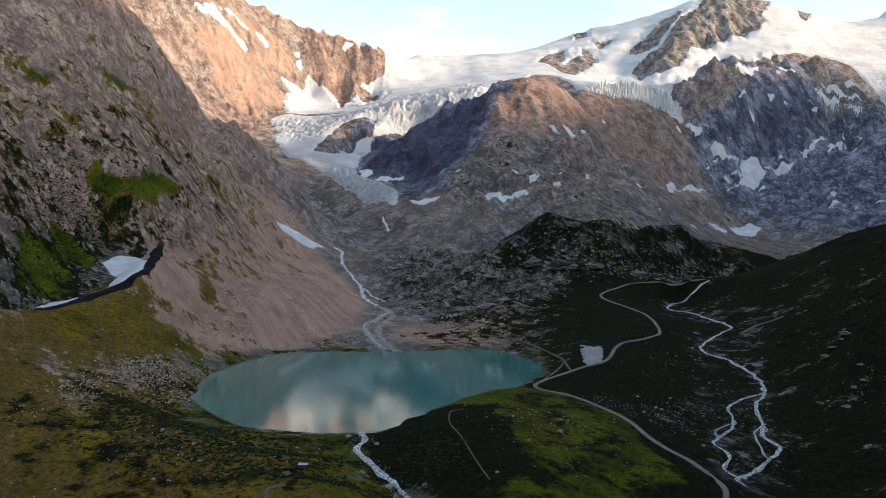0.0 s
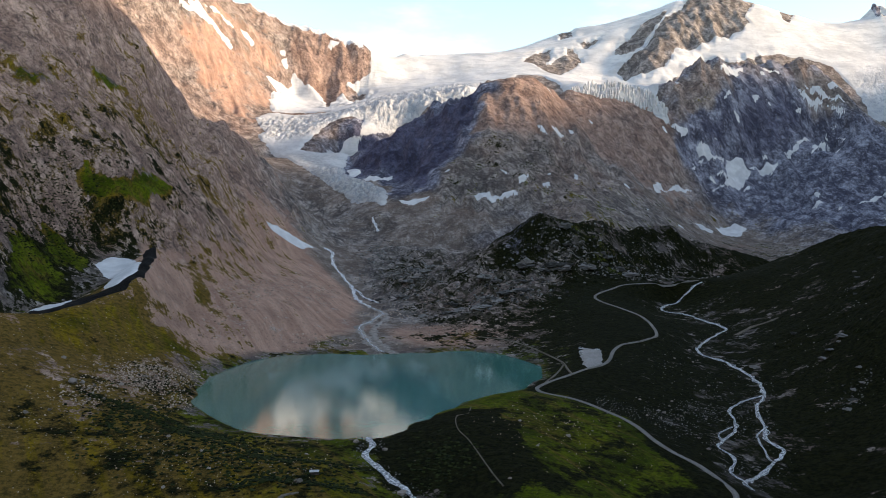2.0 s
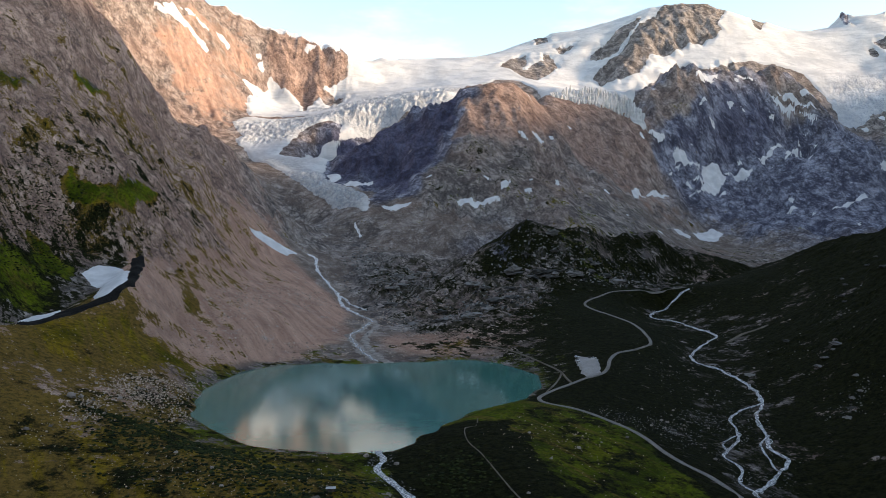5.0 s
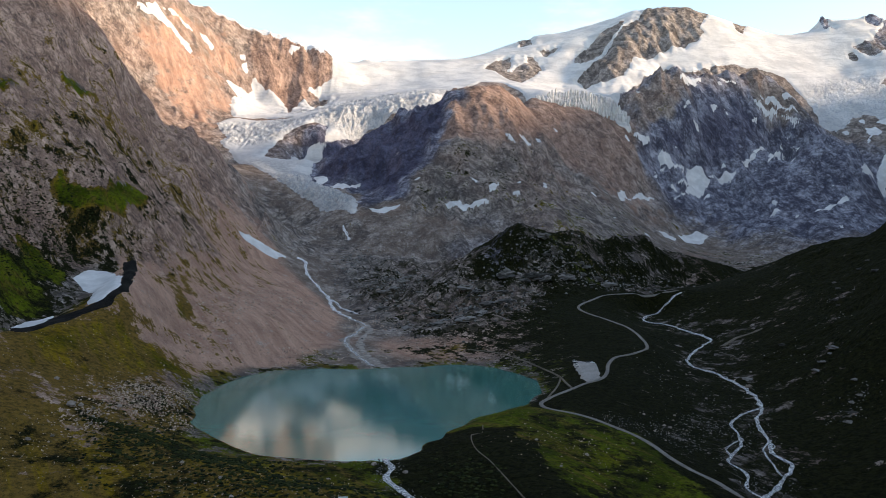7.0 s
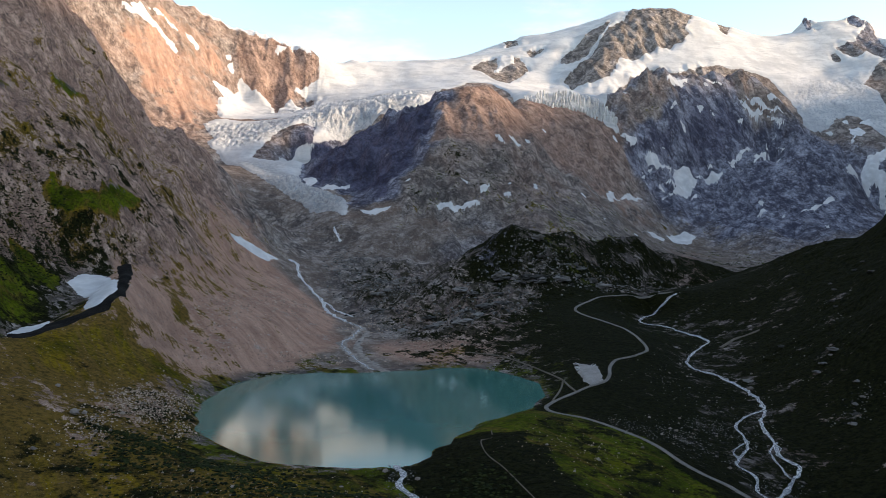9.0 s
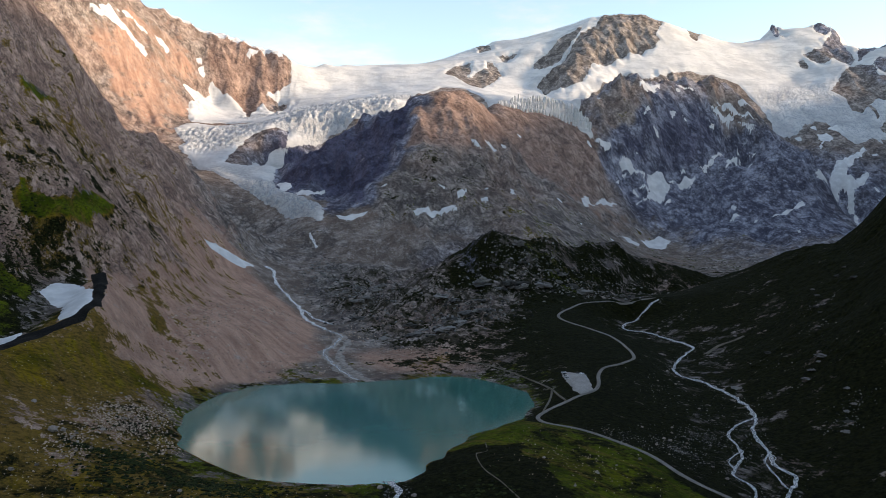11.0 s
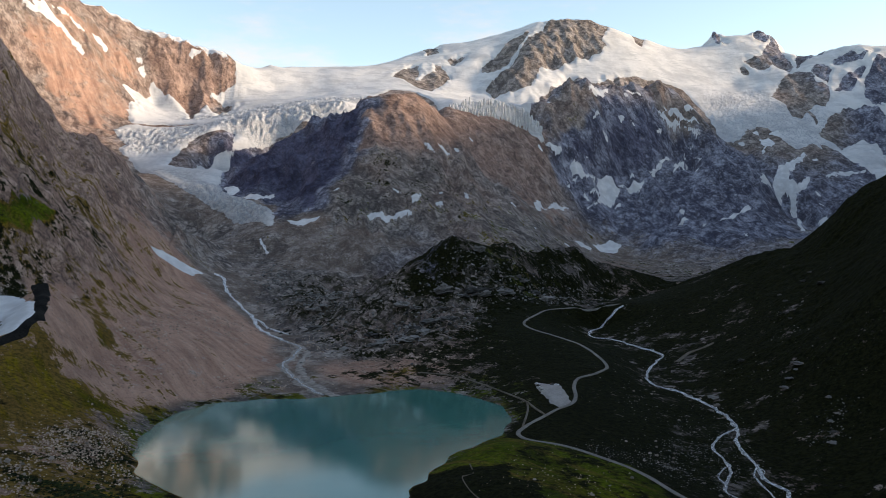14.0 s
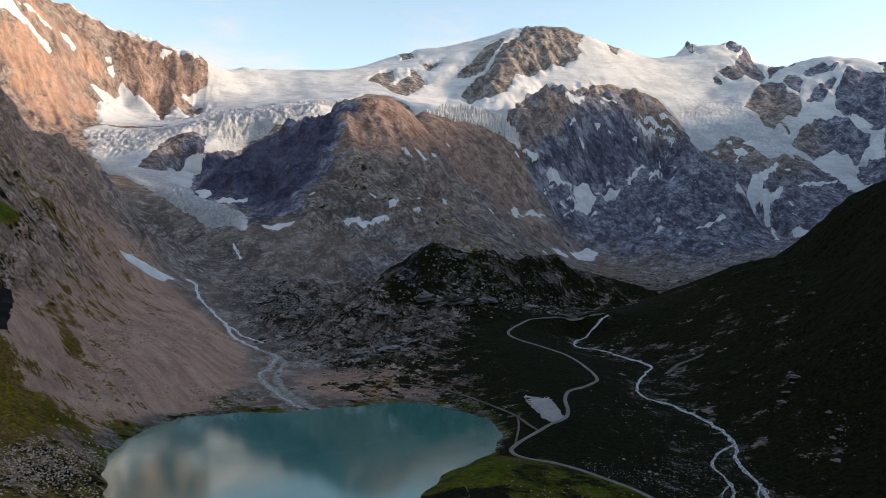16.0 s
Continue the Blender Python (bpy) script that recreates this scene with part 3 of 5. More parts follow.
def ice_look(nt, pos):
    """Colour and normal of glacier ice: pale, cleft where it breaks, dirty where rubble lies on it."""
    mid, fine = add_noise(nt, 0.012, 6, 0.6, pos), add_noise(nt, 0.12, 6, 0.7, pos)
    cleft = attribute(nt, "cleft")
    colour = mix(nt, ramp(nt, mid, 0.35, 0.62), (0.50, 0.50, 0.502), (0.66, 0.652, 0.64))
    layers = add_noise(nt, 0.03, 8, 0.62, scaled(nt, warped(nt, pos, 0.01, 60.0), 0.25, 1.0, 2.2))
    colour = mix(nt, ramp(nt, layers, 0.52, 0.65, 0.0, 0.55), colour, (0.40, 0.41, 0.425))
    colour = mix(nt, ramp(nt, attribute(nt, "scree"), 0.3, 0.9, 0.0, 0.7), colour, mix(nt, ramp(nt, fine, 0.35, 0.65), (0.28, 0.265, 0.25), (0.58, 0.565, 0.54)))
    split = fissure(nt, scaled(nt, warped(nt, pos, 0.03, 22.0), 1.0, 0.4, 0.5), 0.07, 6, 0.66)
    colour = mix(nt, calc(nt, "MULTIPLY", ramp(nt, split, 0.0, 0.035, 0.8, 0.0), ramp(nt, cleft, 0.1, 0.6)), colour, (0.26, 0.30, 0.34))
    colour = mix(nt, ramp(nt, fine, 0.3, 0.46, 0.25, 0.0), colour, (0.40, 0.42, 0.45))
    ridged = bump(nt, calc(nt, "MULTIPLY", split, ramp(nt, cleft, 0.0, 0.8, 0.08, 1.0)), 18.0, 0.7)
    return colour, bump(nt, layers, 5.0, 0.5, bump(nt, fine, 1.2, 0.5, ridged))


def make_land_material():
    m, nt, bsdf = node_material("mountain_land")
    geo = nt.nodes.new("ShaderNodeNewGeometry")
    pos = geo.outputs["Position"]
    sep = nt.nodes.new("ShaderNodeSeparateXYZ")
    nt.links.new(geo.outputs["Normal"], sep.inputs[0])
    up = sep.outputs["Z"]
    big, mid, fine = add_noise(nt, 0.006, 5, 0.6, pos), add_noise(nt, 0.03, 7, 0.65, pos), add_noise(nt, 0.3, 6, 0.75, pos)
    crag = add_noise(nt, 0.022, 13, 0.7, scaled(nt, pos, 1, 1, 0.55))
    seam = add_noise(nt, 0.05, 11, 0.76, scaled(nt, pos, 1, 1, 0.4))
    fall = add_noise(nt, 0.11, 9, 0.7, scaled(nt, scaled(nt, pos, 1, 1, 1, -0.52), 1.0, 0.07, 0.1))
    near = calc(nt, "SUBTRACT", 1.0, calc(nt, "MULTIPLY", attribute(nt, "massive"), 0.7))
    # joints of the rock: steep ones, leaning ones and fine ones
    steep = scaled(nt, warped(nt, pos, 0.015, 22.0), 1, 1, 0.42)
    leaning = scaled(nt, tilted(nt, warped(nt, pos, 0.05, 7.0), 0.5, 0.65, 0.4), 1, 1, 0.55)
    joint1, joint2 = fissure(nt, steep, 0.02, 9, 0.6), fissure(nt, leaning, 0.085, 8, 0.64)
    joint3 = fissure(nt, tilted(nt, pos, -0.4, 0.5, 0.2), 0.2, 7, 0.66)
    tone = calc(nt, "ADD", calc(nt, "MULTIPLY", crag, 0.42), calc(nt, "MULTIPLY", seam, 0.34))
    tone = calc(nt, "ADD", tone, calc(nt, "MULTIPLY", fine, 0.16))
    tone = calc(nt, "ADD", tone, calc(nt, "ADD", calc(nt, "MULTIPLY", joint2, 0.45), calc(nt, "MULTIPLY", joint1, 0.30)))
    calm = calc(nt, "MULTIPLY", attribute(nt, "massive"), 0.1)
    tone = calc(nt, "ADD", calc(nt, "MULTIPLY", tone, calc(nt, "SUBTRACT", 1.0, calm)), calc(nt, "MULTIPLY", calm, 0.53))
    # bare rock: grey to brown by its kind, broken by dark joints
    grey = mix(nt, ramp(nt, tone, 0.43, 0.62), (0.125, 0.107, 0.098), (0.50, 0.435, 0.39))
    brown = mix(nt, ramp(nt, tone, 0.42, 0.63), (0.30, 0.188, 0.145), (0.74, 0.515, 0.405))
    rust = mix(nt, ramp(nt, tone, 0.4, 0.66), (0.20, 0.128, 0.104), (0.46, 0.325, 0.265))
    brown = mix(nt, calc(nt, "MULTIPLY", attribute(nt, "massive"), 0.75), brown, rust)
    red = calc(nt, "ADD", attribute(nt, "red"), calc(nt, "MULTIPLY", calc(nt, "SUBTRACT", big, 0.5), 1.0))
    rock = mix(nt, ramp(nt, red, 0.1, 0.8), grey, brown)
    slate_shade = calc(nt, "ADD", attribute(nt, "slate_shade"), calc(nt, "MULTIPLY", calc(nt, "SUBTRACT", crag, 0.5), 0.7))
    # dull blue-grey and its darker tone hold shade and haze of far rock
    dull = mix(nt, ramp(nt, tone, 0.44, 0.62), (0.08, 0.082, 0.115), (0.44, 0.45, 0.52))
    deep_slate_shade = mix(nt, ramp(nt, tone, 0.4, 0.64), (0.045, 0.045, 0.075), (0.15, 0.15, 0.215))
    dull = mix(nt, ramp(nt, slate_shade, 1.15, 1.75), dull, deep_slate_shade)
    rock = mix(nt, ramp(nt, slate_shade, 0.25, 0.8), rock, dull)
    rock = mix(nt, ramp(nt, joint1, 0.0, 0.018, 0.55, 0.0), rock, (0.035, 0.033, 0.036))
    rock = mix(nt, ramp(nt, joint2, 0.0, 0.025, 0.5, 0.0), rock, (0.035, 0.033, 0.036))
    rock = mix(nt, calc(nt, "MULTIPLY", ramp(nt, joint3, 0.0, 0.03, 0.6, 0.0), near), rock, (0.035, 0.032, 0.033))
    rock = mix(nt, ramp(nt, calc(nt, "ADD", seam, calc(nt, "MULTIPLY", joint3, 0.3)), 0.62, 0.72, 0.0, 0.5), rock, (0.44, 0.39, 0.345))
    # overgrown gaps between slabs, darkened further to paint in relief shade
    slab = fissure(nt, scaled(nt, warped(nt, pos, 0.05, 14.0), 1, 1, 0.7), 0.04, 3, 0.5)
    hollow = calc(nt, "MULTIPLY", ramp(nt, slab, 0.015, 0.07, 0.85, 0.0), ramp(nt, attribute(nt, "shrub_shade"), 0.35, 0.95))
    rock = mix(nt, hollow, rock, mix(nt, ramp(nt, fine, 0.4, 0.6), (0.016, 0.016, 0.011), (0.06, 0.055, 0.03)))
    # loose stones, in streaks down the slope
    grit = add_noise(nt, 0.75, 4, 0.7, pos)
    stones = mix(nt, ramp(nt, fall, 0.25, 0.78), (0.38, 0.212, 0.152), (0.70, 0.445, 0.325))
    stones = mix(nt, ramp(nt, mid, 0.46, 0.64, 0.0, 0.7), stones, (0.34, 0.20, 0.152))
    stones = mix(nt, ramp(nt, red, 0.12, 0.5, 0.85, 0.0), stones, mix(nt, ramp(nt, tone, 0.44, 0.62), (0.10, 0.09, 0.08), (0.37, 0.335, 0.30)))
    stones = mix(nt, ramp(nt, calc(nt, "ADD", seam, calc(nt, "MULTIPLY", joint3, 0.6)), 0.61, 0.70, 0.0, 0.75), stones, (0.50, 0.44, 0.39))
    stones = mix(nt, ramp(nt, grit, 0.60, 0.68, 0.0, 0.6), stones, (0.54, 0.47, 0.42))
    stones = mix(nt, ramp(nt, grit, 0.34, 0.44, 0.6, 0.0), stones, (0.09, 0.075, 0.068))
    stones = mix(nt, ramp(nt, fine, 0.34, 0.46, 0.5, 0.0), stones, (0.09, 0.075, 0.068))
    scree = ramp(nt, calc(nt, "ADD", attribute(nt, "scree"), calc(nt, "MULTIPLY", calc(nt, "SUBTRACT", mid, 0.5), 1.0)), 0.4, 0.65)
    base = mix(nt, scree, rock, stones)
    # turf, from green to straw-brown, and dark low shrubs that also carry painted shade
    green = mix(nt, ramp(nt, mid, 0.38, 0.6), (0.042, 0.062, 0.004), (0.105, 0.135, 0.007))
    olive = mix(nt, ramp(nt, mid, 0.38, 0.6), (0.12, 0.085, 0.005), (0.28, 0.18, 0.012))
    turf = mix(nt, ramp(nt, red, 0.2, 0.6), green, olive)
    turf = mix(nt, ramp(nt, calc(nt, "ADD", fall, calc(nt, "MULTIPLY", red, 0.3)), 0.56, 0.74, 0.0, 0.85), turf, (0.21, 0.125, 0.035))
    turf = mix(nt, ramp(nt, seam, 0.5, 0.66, 0.0, 0.75), turf, (0.185, 0.105, 0.03))
    turf = mix(nt, ramp(nt, fine, 0.38, 0.58, 0.7, 0.0), turf, (0.025, 0.026, 0.008))
    turf = mix(nt, ramp(nt, grit, 0.62, 0.68, 0.0, 0.5), turf, (0.36, 0.26, 0.12))
    heath_shade = calc(nt, "ADD", attribute(nt, "shrub_shade"), calc(nt, "MULTIPLY", calc(nt, "SUBTRACT", seam, 0.5), 2.2))
    # near-black heath colour holds the shade of the right hillside and valley floor
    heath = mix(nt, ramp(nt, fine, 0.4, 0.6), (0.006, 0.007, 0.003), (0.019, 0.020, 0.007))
    turf = mix(nt, ramp(nt, heath_shade, 0.35, 0.6), turf, heath)
    g = calc(nt, "ADD", attribute(nt, "grass"), calc(nt, "MULTIPLY", calc(nt, "SUBTRACT", crag, 0.5), 1.5))
    g = calc(nt, "ADD", g, calc(nt, "MULTIPLY", calc(nt, "SUBTRACT", seam, 0.5), 1.6))
    g = calc(nt, "ADD", g, calc(nt, "MULTIPLY", calc(nt, "SUBTRACT", 0.09, joint2), 1.2))
    g = calc(nt, "ADD", g, calc(nt, "MULTIPLY", calc(nt, "SUBTRACT", fall, 0.5), calc(nt, "MULTIPLY", attribute(nt, "scree"), 2.2)))
    g = calc(nt, "ADD", g, calc(nt, "MULTIPLY", calc(nt, "SUBTRACT", fine, 0.5), 0.9))
    g = calc(nt, "MULTIPLY", ramp(nt, g, 0.45, 0.55), ramp(nt, up, 0.12, 0.38))
    colour = mix(nt, g, base, turf)
    # ice, up to its ragged edge on the rock
    frozen = calc(nt, "ADD", attribute(nt, "ice"), calc(nt, "MULTIPLY", calc(nt, "SUBTRACT", seam, 0.5), 1.2))
    frozen = ramp(nt, frozen, -0.05, 0.09)
    pale, cold = ice_look(nt, pos)
    nt.links.new(mix(nt, frozen, colour, pale), bsdf.inputs["Base Color"])
    bsdf.inputs["Roughness"].default_value = 0.9
    bsdf.inputs["Specular IOR Level"].default_value = 0.03
    relief = bump(nt, joint2, 6.0, 0.6, bump(nt, joint1, 18.0, 0.6))
    relief = bump(nt, joint3, 2.4, 0.7, bump(nt, seam, 3.5, 0.7, relief))
    both = nt.nodes.new("ShaderNodeMix")
    both.data_type = "VECTOR"
    for socket, v in ((both.inputs[0], frozen), (both.inputs[4], relief), (both.inputs[5], cold)):
        nt.links.new(v, socket)
    nt.links.new(both.outputs[1], bsdf.inputs["Normal"])
    return m


def make_ice_material():
    m, nt, bsdf = node_material("glacier_ice")
    colour, normal = ice_look(nt, nt.nodes.new("ShaderNodeNewGeometry").outputs["Position"])
    nt.links.new(colour, bsdf.inputs["Base Color"])
    bsdf.inputs["Roughness"].default_value = 0.7
    nt.links.new(normal, bsdf.inputs["Normal"])
    return m


def make_snow_material():
    m, nt, bsdf = node_material("old_snow")
    geo = nt.nodes.new("ShaderNodeNewGeometry")
    mid, fine = add_noise(nt, 0.05, 5, 0.6, geo.outputs["Position"]), add_noise(nt, 0.6, 5, 0.6, geo.outputs["Position"])
    colour = mix(nt, ramp(nt, mid, 0.35, 0.7), (0.58, 0.575, 0.57), (0.74, 0.735, 0.73))
    nt.links.new(colour, bsdf.inputs["Base Color"])
    bsdf.inputs["Roughness"].default_value = 0.7
    nt.links.new(bump(nt, fine, 0.5, 0.6), bsdf.inputs["Normal"])
    return m


def make_water_material():
    m, nt, bsdf = node_material("lake_water")
    geo = nt.nodes.new("ShaderNodeNewGeometry")
    mid = add_noise(nt, 0.012, 4, 0.5, geo.outputs["Position"])
    colour = mix(nt, ramp(nt, mid, 0.3, 0.7), (0.036, 0.168, 0.138), (0.052, 0.20, 0.165))
    nt.links.new(colour, bsdf.inputs["Base Color"])
    bsdf.inputs["Roughness"].default_value = 0.06
    ripple = add_noise(nt, 0.35, 4, 0.6, geo.outputs["Position"])
    nt.links.new(bump(nt, ripple, 0.1, 0.22), bsdf.inputs["Normal"])
    return m


def plain_ground(name, dark, pale, scale=0.8, rough=0.9):
    m, nt, bsdf = node_material(name)
    pos = nt.nodes.new("ShaderNodeNewGeometry").outputs["Position"]
    fine, mid = add_noise(nt, scale, 6, 0.65, pos), add_noise(nt, scale * 0.08, 4, 0.6, pos)
    both = calc(nt, "ADD", calc(nt, "MULTIPLY", fine, 0.6), calc(nt, "MULTIPLY", mid, 0.4))
    nt.links.new(mix(nt, ramp(nt, both, 0.38, 0.62), dark, pale), bsdf.inputs["Base Color"])
    bsdf.inputs["Roughness"].default_value = rough
    bsdf.inputs["Specular IOR Level"].default_value = 0.05
    nt.links.new(bump(nt, fine, 0.3, 0.7), bsdf.inputs["Normal"])
    return m


def make_foam_material(name, low, high):
    m, nt, bsdf = node_material(name)
    pos = nt.nodes.new("ShaderNodeNewGeometry").outputs["Position"]
    fine = add_noise(nt, 0.9, 6, 0.75, pos)
    nt.links.new(mix(nt, ramp(nt, fine, low, high), (0.07, 0.085, 0.10), (0.86, 0.85, 0.85)), bsdf.inputs["Base Color"])
    bsdf.inputs["Roughness"].default_value = 0.45
    nt.links.new(bump(nt, fine, 0.5, 0.8), bsdf.inputs["Normal"])
    return m


# near-black colour for the painted shade in the moraine hollow
SHADE_BLACK = plain_ground("shade_black", (0.006, 0.006, 0.006), (0.022, 0.02, 0.018))
TARMAC = plain_ground("worn_tarmac", (0.175, 0.16, 0.142), (0.265, 0.245, 0.22))
TARMAC_PALE = plain_ground("pale_gravel", (0.27, 0.25, 0.23), (0.40, 0.375, 0.35))
DUST = plain_ground("trodden_earth", (0.10, 0.085, 0.065), (0.21, 0.18, 0.145))
SILT = plain_ground("grey_silt", (0.22, 0.19, 0.165), (0.44, 0.39, 0.345), 0.25)
FOAM, WHITEWATER = make_foam_material("foaming_water", 0.46, 0.56), make_foam_material("white_water", 0.38, 0.52)
LAND, ICE, SNOW, WATER = make_land_material(), make_ice_material(), make_snow_material(), make_water_material()

# ---- outlines on the plan ----
ICE_LEFT = [(-218, 3073), (-130, 3613), (-24, 3635), (133, 3628), (277, 3612), (394, 3565), (581, 3914), (767, 3895), (703, 3237), (467, 2577), (411, 2611), (387, 2730), (367, 2845), (300, 2850), (244, 2761), (111, 2330), (79, 2335), (45, 2340), (-9, 2350), (-76, 2349), (-151, 2295), (-200, 2234), (-213, 2018), (-200, 1878), (-149, 1801), (-102, 1738), (-91, 1652), (-101, 1618), (-134, 1668), (-186, 1740), (-218, 1796), (-264, 1865), (-338, 1985), (-419, 2147), (-472, 2242), (-461, 2283), (-510, 2401), (-492, 2470), (-457, 2490), (-312, 2446), (-219, 2801), (-267, 2845), (-297, 2837), (-231, 2879), (-208, 2891)]
ROCK_ISLAND = [(-337, 2133), (-329, 2183), (-313, 2229), (-303, 2275), (-270, 2311), (-226, 2326), (-193, 2323), (-195, 2280), (-200, 2250), (-236, 2238), (-275, 2190), (-295, 2117)]
SNOWFIELD = [(-480, 2495), (-504, 2577), (-490, 2660), (-537, 2697), (-502, 2778), (-482, 2780), (-469, 2813), (-479, 2824), (-463, 2834), (-436, 2830), (-425, 2811), (-358, 2790), (-326, 2603), (-330, 2741), (-300, 2800), (-255, 2738), (-282, 2459), (-396, 2506)]
ICE_MAIN = [(563, 3790), (646, 3810), (813, 3726), (966, 3796), (1129, 3875), (1267, 3867), (1402, 3848), (1515, 3774), (1628, 3714), (1864, 3839), (1998, 3867), (2139, 3982), (2210, 3865), (2357, 3928), (2440, 3886), (2268, 3509), (2218, 3398), (1925, 2960), (1905, 2830), (1850, 2740), (1803, 2640), (1798, 2694), (1761, 2673), (1714, 2668), (1702, 2698), (1706, 2754), (1699, 2812), (1669, 2835), (1630, 2827), (1581, 2801), (1527, 2784), (1513, 2799), (1515, 2835), (1517, 2876), (1522, 2933), (1518, 2990), (1515, 3050), (1504, 3091), (1474, 3117), (1407, 3118), (1358, 3114), (1326, 3122), (1260, 3106), (1202, 3077), (1129, 3040), (1094, 3037), (1069, 3061), (1027, 3069), (979, 3027), (914, 2969), (855, 2920), (676, 2481), (648, 2404), (645, 2339), (673, 2322), (647, 2307), (616, 2315), (611, 2334), (540, 2311), (480, 2312), (425, 2302), (395, 2330), (413, 2610), (583, 3209)]
PEAK_ROCK = [(1210, 3778), (1297, 3788), (1381, 3792), (1443, 3735), (1494, 3710), (1286, 3367), (1264, 3330), (1272, 3302), (1230, 3259), (1181, 3241), (1151, 3211), (1075, 3200), (1020, 3145), (910, 3089), (862, 3007), (812, 2952), (756, 2943), (710, 2968), (683, 3028), (716, 3069), (780, 3102), (876, 3236), (945, 3344), (997, 3392), (1048, 3435)]
PEAK_RIB = [(979, 3428), (955, 3415), (899, 3394), (851, 3352), (766, 3258), (714, 3209), (702, 3181), (712, 3137), (740, 3117), (797, 3162), (890, 3283), (948, 3369)]
KNOB_ROCK = [(343, 3089), (392, 3203), (446, 3261), (468, 3256), (456, 3161), (426, 3072), (448, 3080), (471, 3150), (529, 3184), (534, 3245), (556, 3241), (570, 3168), (564, 3119), (525, 3059), (440, 2918), (415, 2948), (381, 3058)]
HORN_ROCK = [(1985, 3774), (2084, 3919), (2097, 3902), (2102, 3875), (1940, 3564), (1943, 3520), (1900, 3518)]
FAR_ROCK = [(1924, 3338), (1976, 3350), (2029, 3362), (2221, 3584), (2250, 3586), (2142, 3373), (2119, 3305), (2086, 3220), (2042, 3189), (2023, 3257), (2022, 3275), (1991, 3247), (1959, 3239), (1931, 3277)]
PEAK_END = [(1550, 3712), (1609, 3728), (1610, 3652), (1462, 3363), (1440, 3388)]
KNOB_TOP = [(545, 3671), (600, 3818), (633, 3804), (583, 3411), (533, 3398)]
KNOB_STRIP = [(593, 3310), (640, 3313), (676, 3319), (647, 3292), (605, 3261)]
FAR_TOP = [(2244, 3806), (2310, 3851), (2308, 3822), (2348, 3827), (2182, 3545), (2139, 3522), (2105, 3535)]
FAR_SPOT = [(1880, 3299), (1908, 3311), (1906, 3266), (1884, 3242), (1863, 3263)]
ICE_EAST = [(2070, 3186), (2203, 3275), (2316, 3292), (2424, 3319), (2543, 3284), (2586, 3229), (2594, 3118), (2099, 2554), (2069, 2589), (2019, 2581), (1941, 2502), (1915, 2387), (1865, 2391), (1865, 2484), (1857, 2586), (1849, 2636), (1818, 2687), (1815, 2731), (1849, 2762), (1909, 2810), (1930, 2891), (1872, 2969), (1913, 3113)]
EAST_WALL = [(1861, 3039), (1975, 3139), (2043, 3179), (2094, 3154), (2107, 3135), (2071, 3056), (2100, 3016), (2060, 2946), (1998, 2891), (1977, 2920), (1920, 2893), (1867, 2847), (1838, 2865), (1878, 2977)]
EAST_KNOB = [(2106, 3141), (2157, 3167), (2181, 3150), (2184, 3104), (2139, 3069), (2105, 3013), (2103, 3074)]
MASSIF_RIB = [(2175, 3028), (2225, 3051), (2312, 3081), (2306, 3057), (2235, 3008), (2157, 2954), (2112, 2963), (2088, 2966)]
MASSIF_TOP = [(2230, 3171), (2331, 3187), (2335, 3145), (2384, 3119), (2407, 3130), (2319, 3107), (2259, 3120), (2217, 3137)]
MASSIF_FACE = [(2238, 2989), (2309, 3037), (2392, 3094), (2442, 3054), (2500, 3005), (2213, 2683), (2193, 2719), (2221, 2781), (2219, 2839), (2181, 2845), (2179, 2906), (2224, 2956)]
MASSIF_BASE = [(1859, 2743), (1977, 2836), (2061, 2863), (2113, 2849), (2171, 2826), (2158, 2751), (2169, 2705), (2119, 2661), (2074, 2624), (2018, 2599), (2023, 2647), (1979, 2666), (1909, 2652), (1870, 2632), (1876, 2687), (1853, 2718)]
BROOK_MAIN = [(160.5, 440.5), (162.3, 451.9), (187.2, 482.3), (199.5, 495.6), (206.6, 507.1), (204.2, 516.1), (203.0, 526.0), (211.0, 545.7), (216.0, 568.9), (223.8, 591.7), (237.8, 614.3), (243.0, 629.3), (248.1, 648.7), (248.5, 671.6), (247.5, 699.0), (243.8, 721.8), (233.9, 736.5), (235.2, 758.1), (255.2, 796.0), (277.7, 823.5), (291.8, 840.7), (291.3, 859.7), (282.7, 890.4), (275.2, 924.4), (257.1, 950.0), (266.4, 969.7), (289.6, 989.0), (300.9, 992.0), (319.0, 998.4)]
BROOK_SIDE = [(162.3, 451.9), (156.9, 461.7), (167.4, 484.1), (168.3, 494.9), (165.2, 505.0), (171.3, 517.1), (188.2, 539.8), (197.0, 563.6), (198.8, 579.2), (207.9, 593.8), (225.4, 610.6), (238.9, 617.0)]
BROOK_LOOP = [(192.6, 490.6), (193.7, 503.3), (197.3, 521.4), (201.0, 534.1), (213.6, 548.2)]
OUTFLOW = [(-49.7, 477.5), (-45.9, 462.6), (-49.0, 446.7), (-44.9, 436.4), (-34.4, 418.7), (-28.1, 409.7), (-21.2, 397.6), (-15.8, 385.7)]
FOOTPATH = [(12.8, 524.2), (9.8, 504.5), (3.5, 502.6), (1.8, 487.1), (2.9, 470.2), (7.8, 451.5), (14.7, 415.0), (20.9, 386.2)]
SHORE_PATH = [(36.8, 832.9), (60.3, 814.4), (78.3, 784.0), (92.3, 740.5), (99.7, 699.9), (97.9, 660.1), (97.2, 633.4)]
SHORE_PATH_LOW = [(100.0, 691.3), (92.8, 666.8), (81.9, 638.8), (73.2, 617.1)]
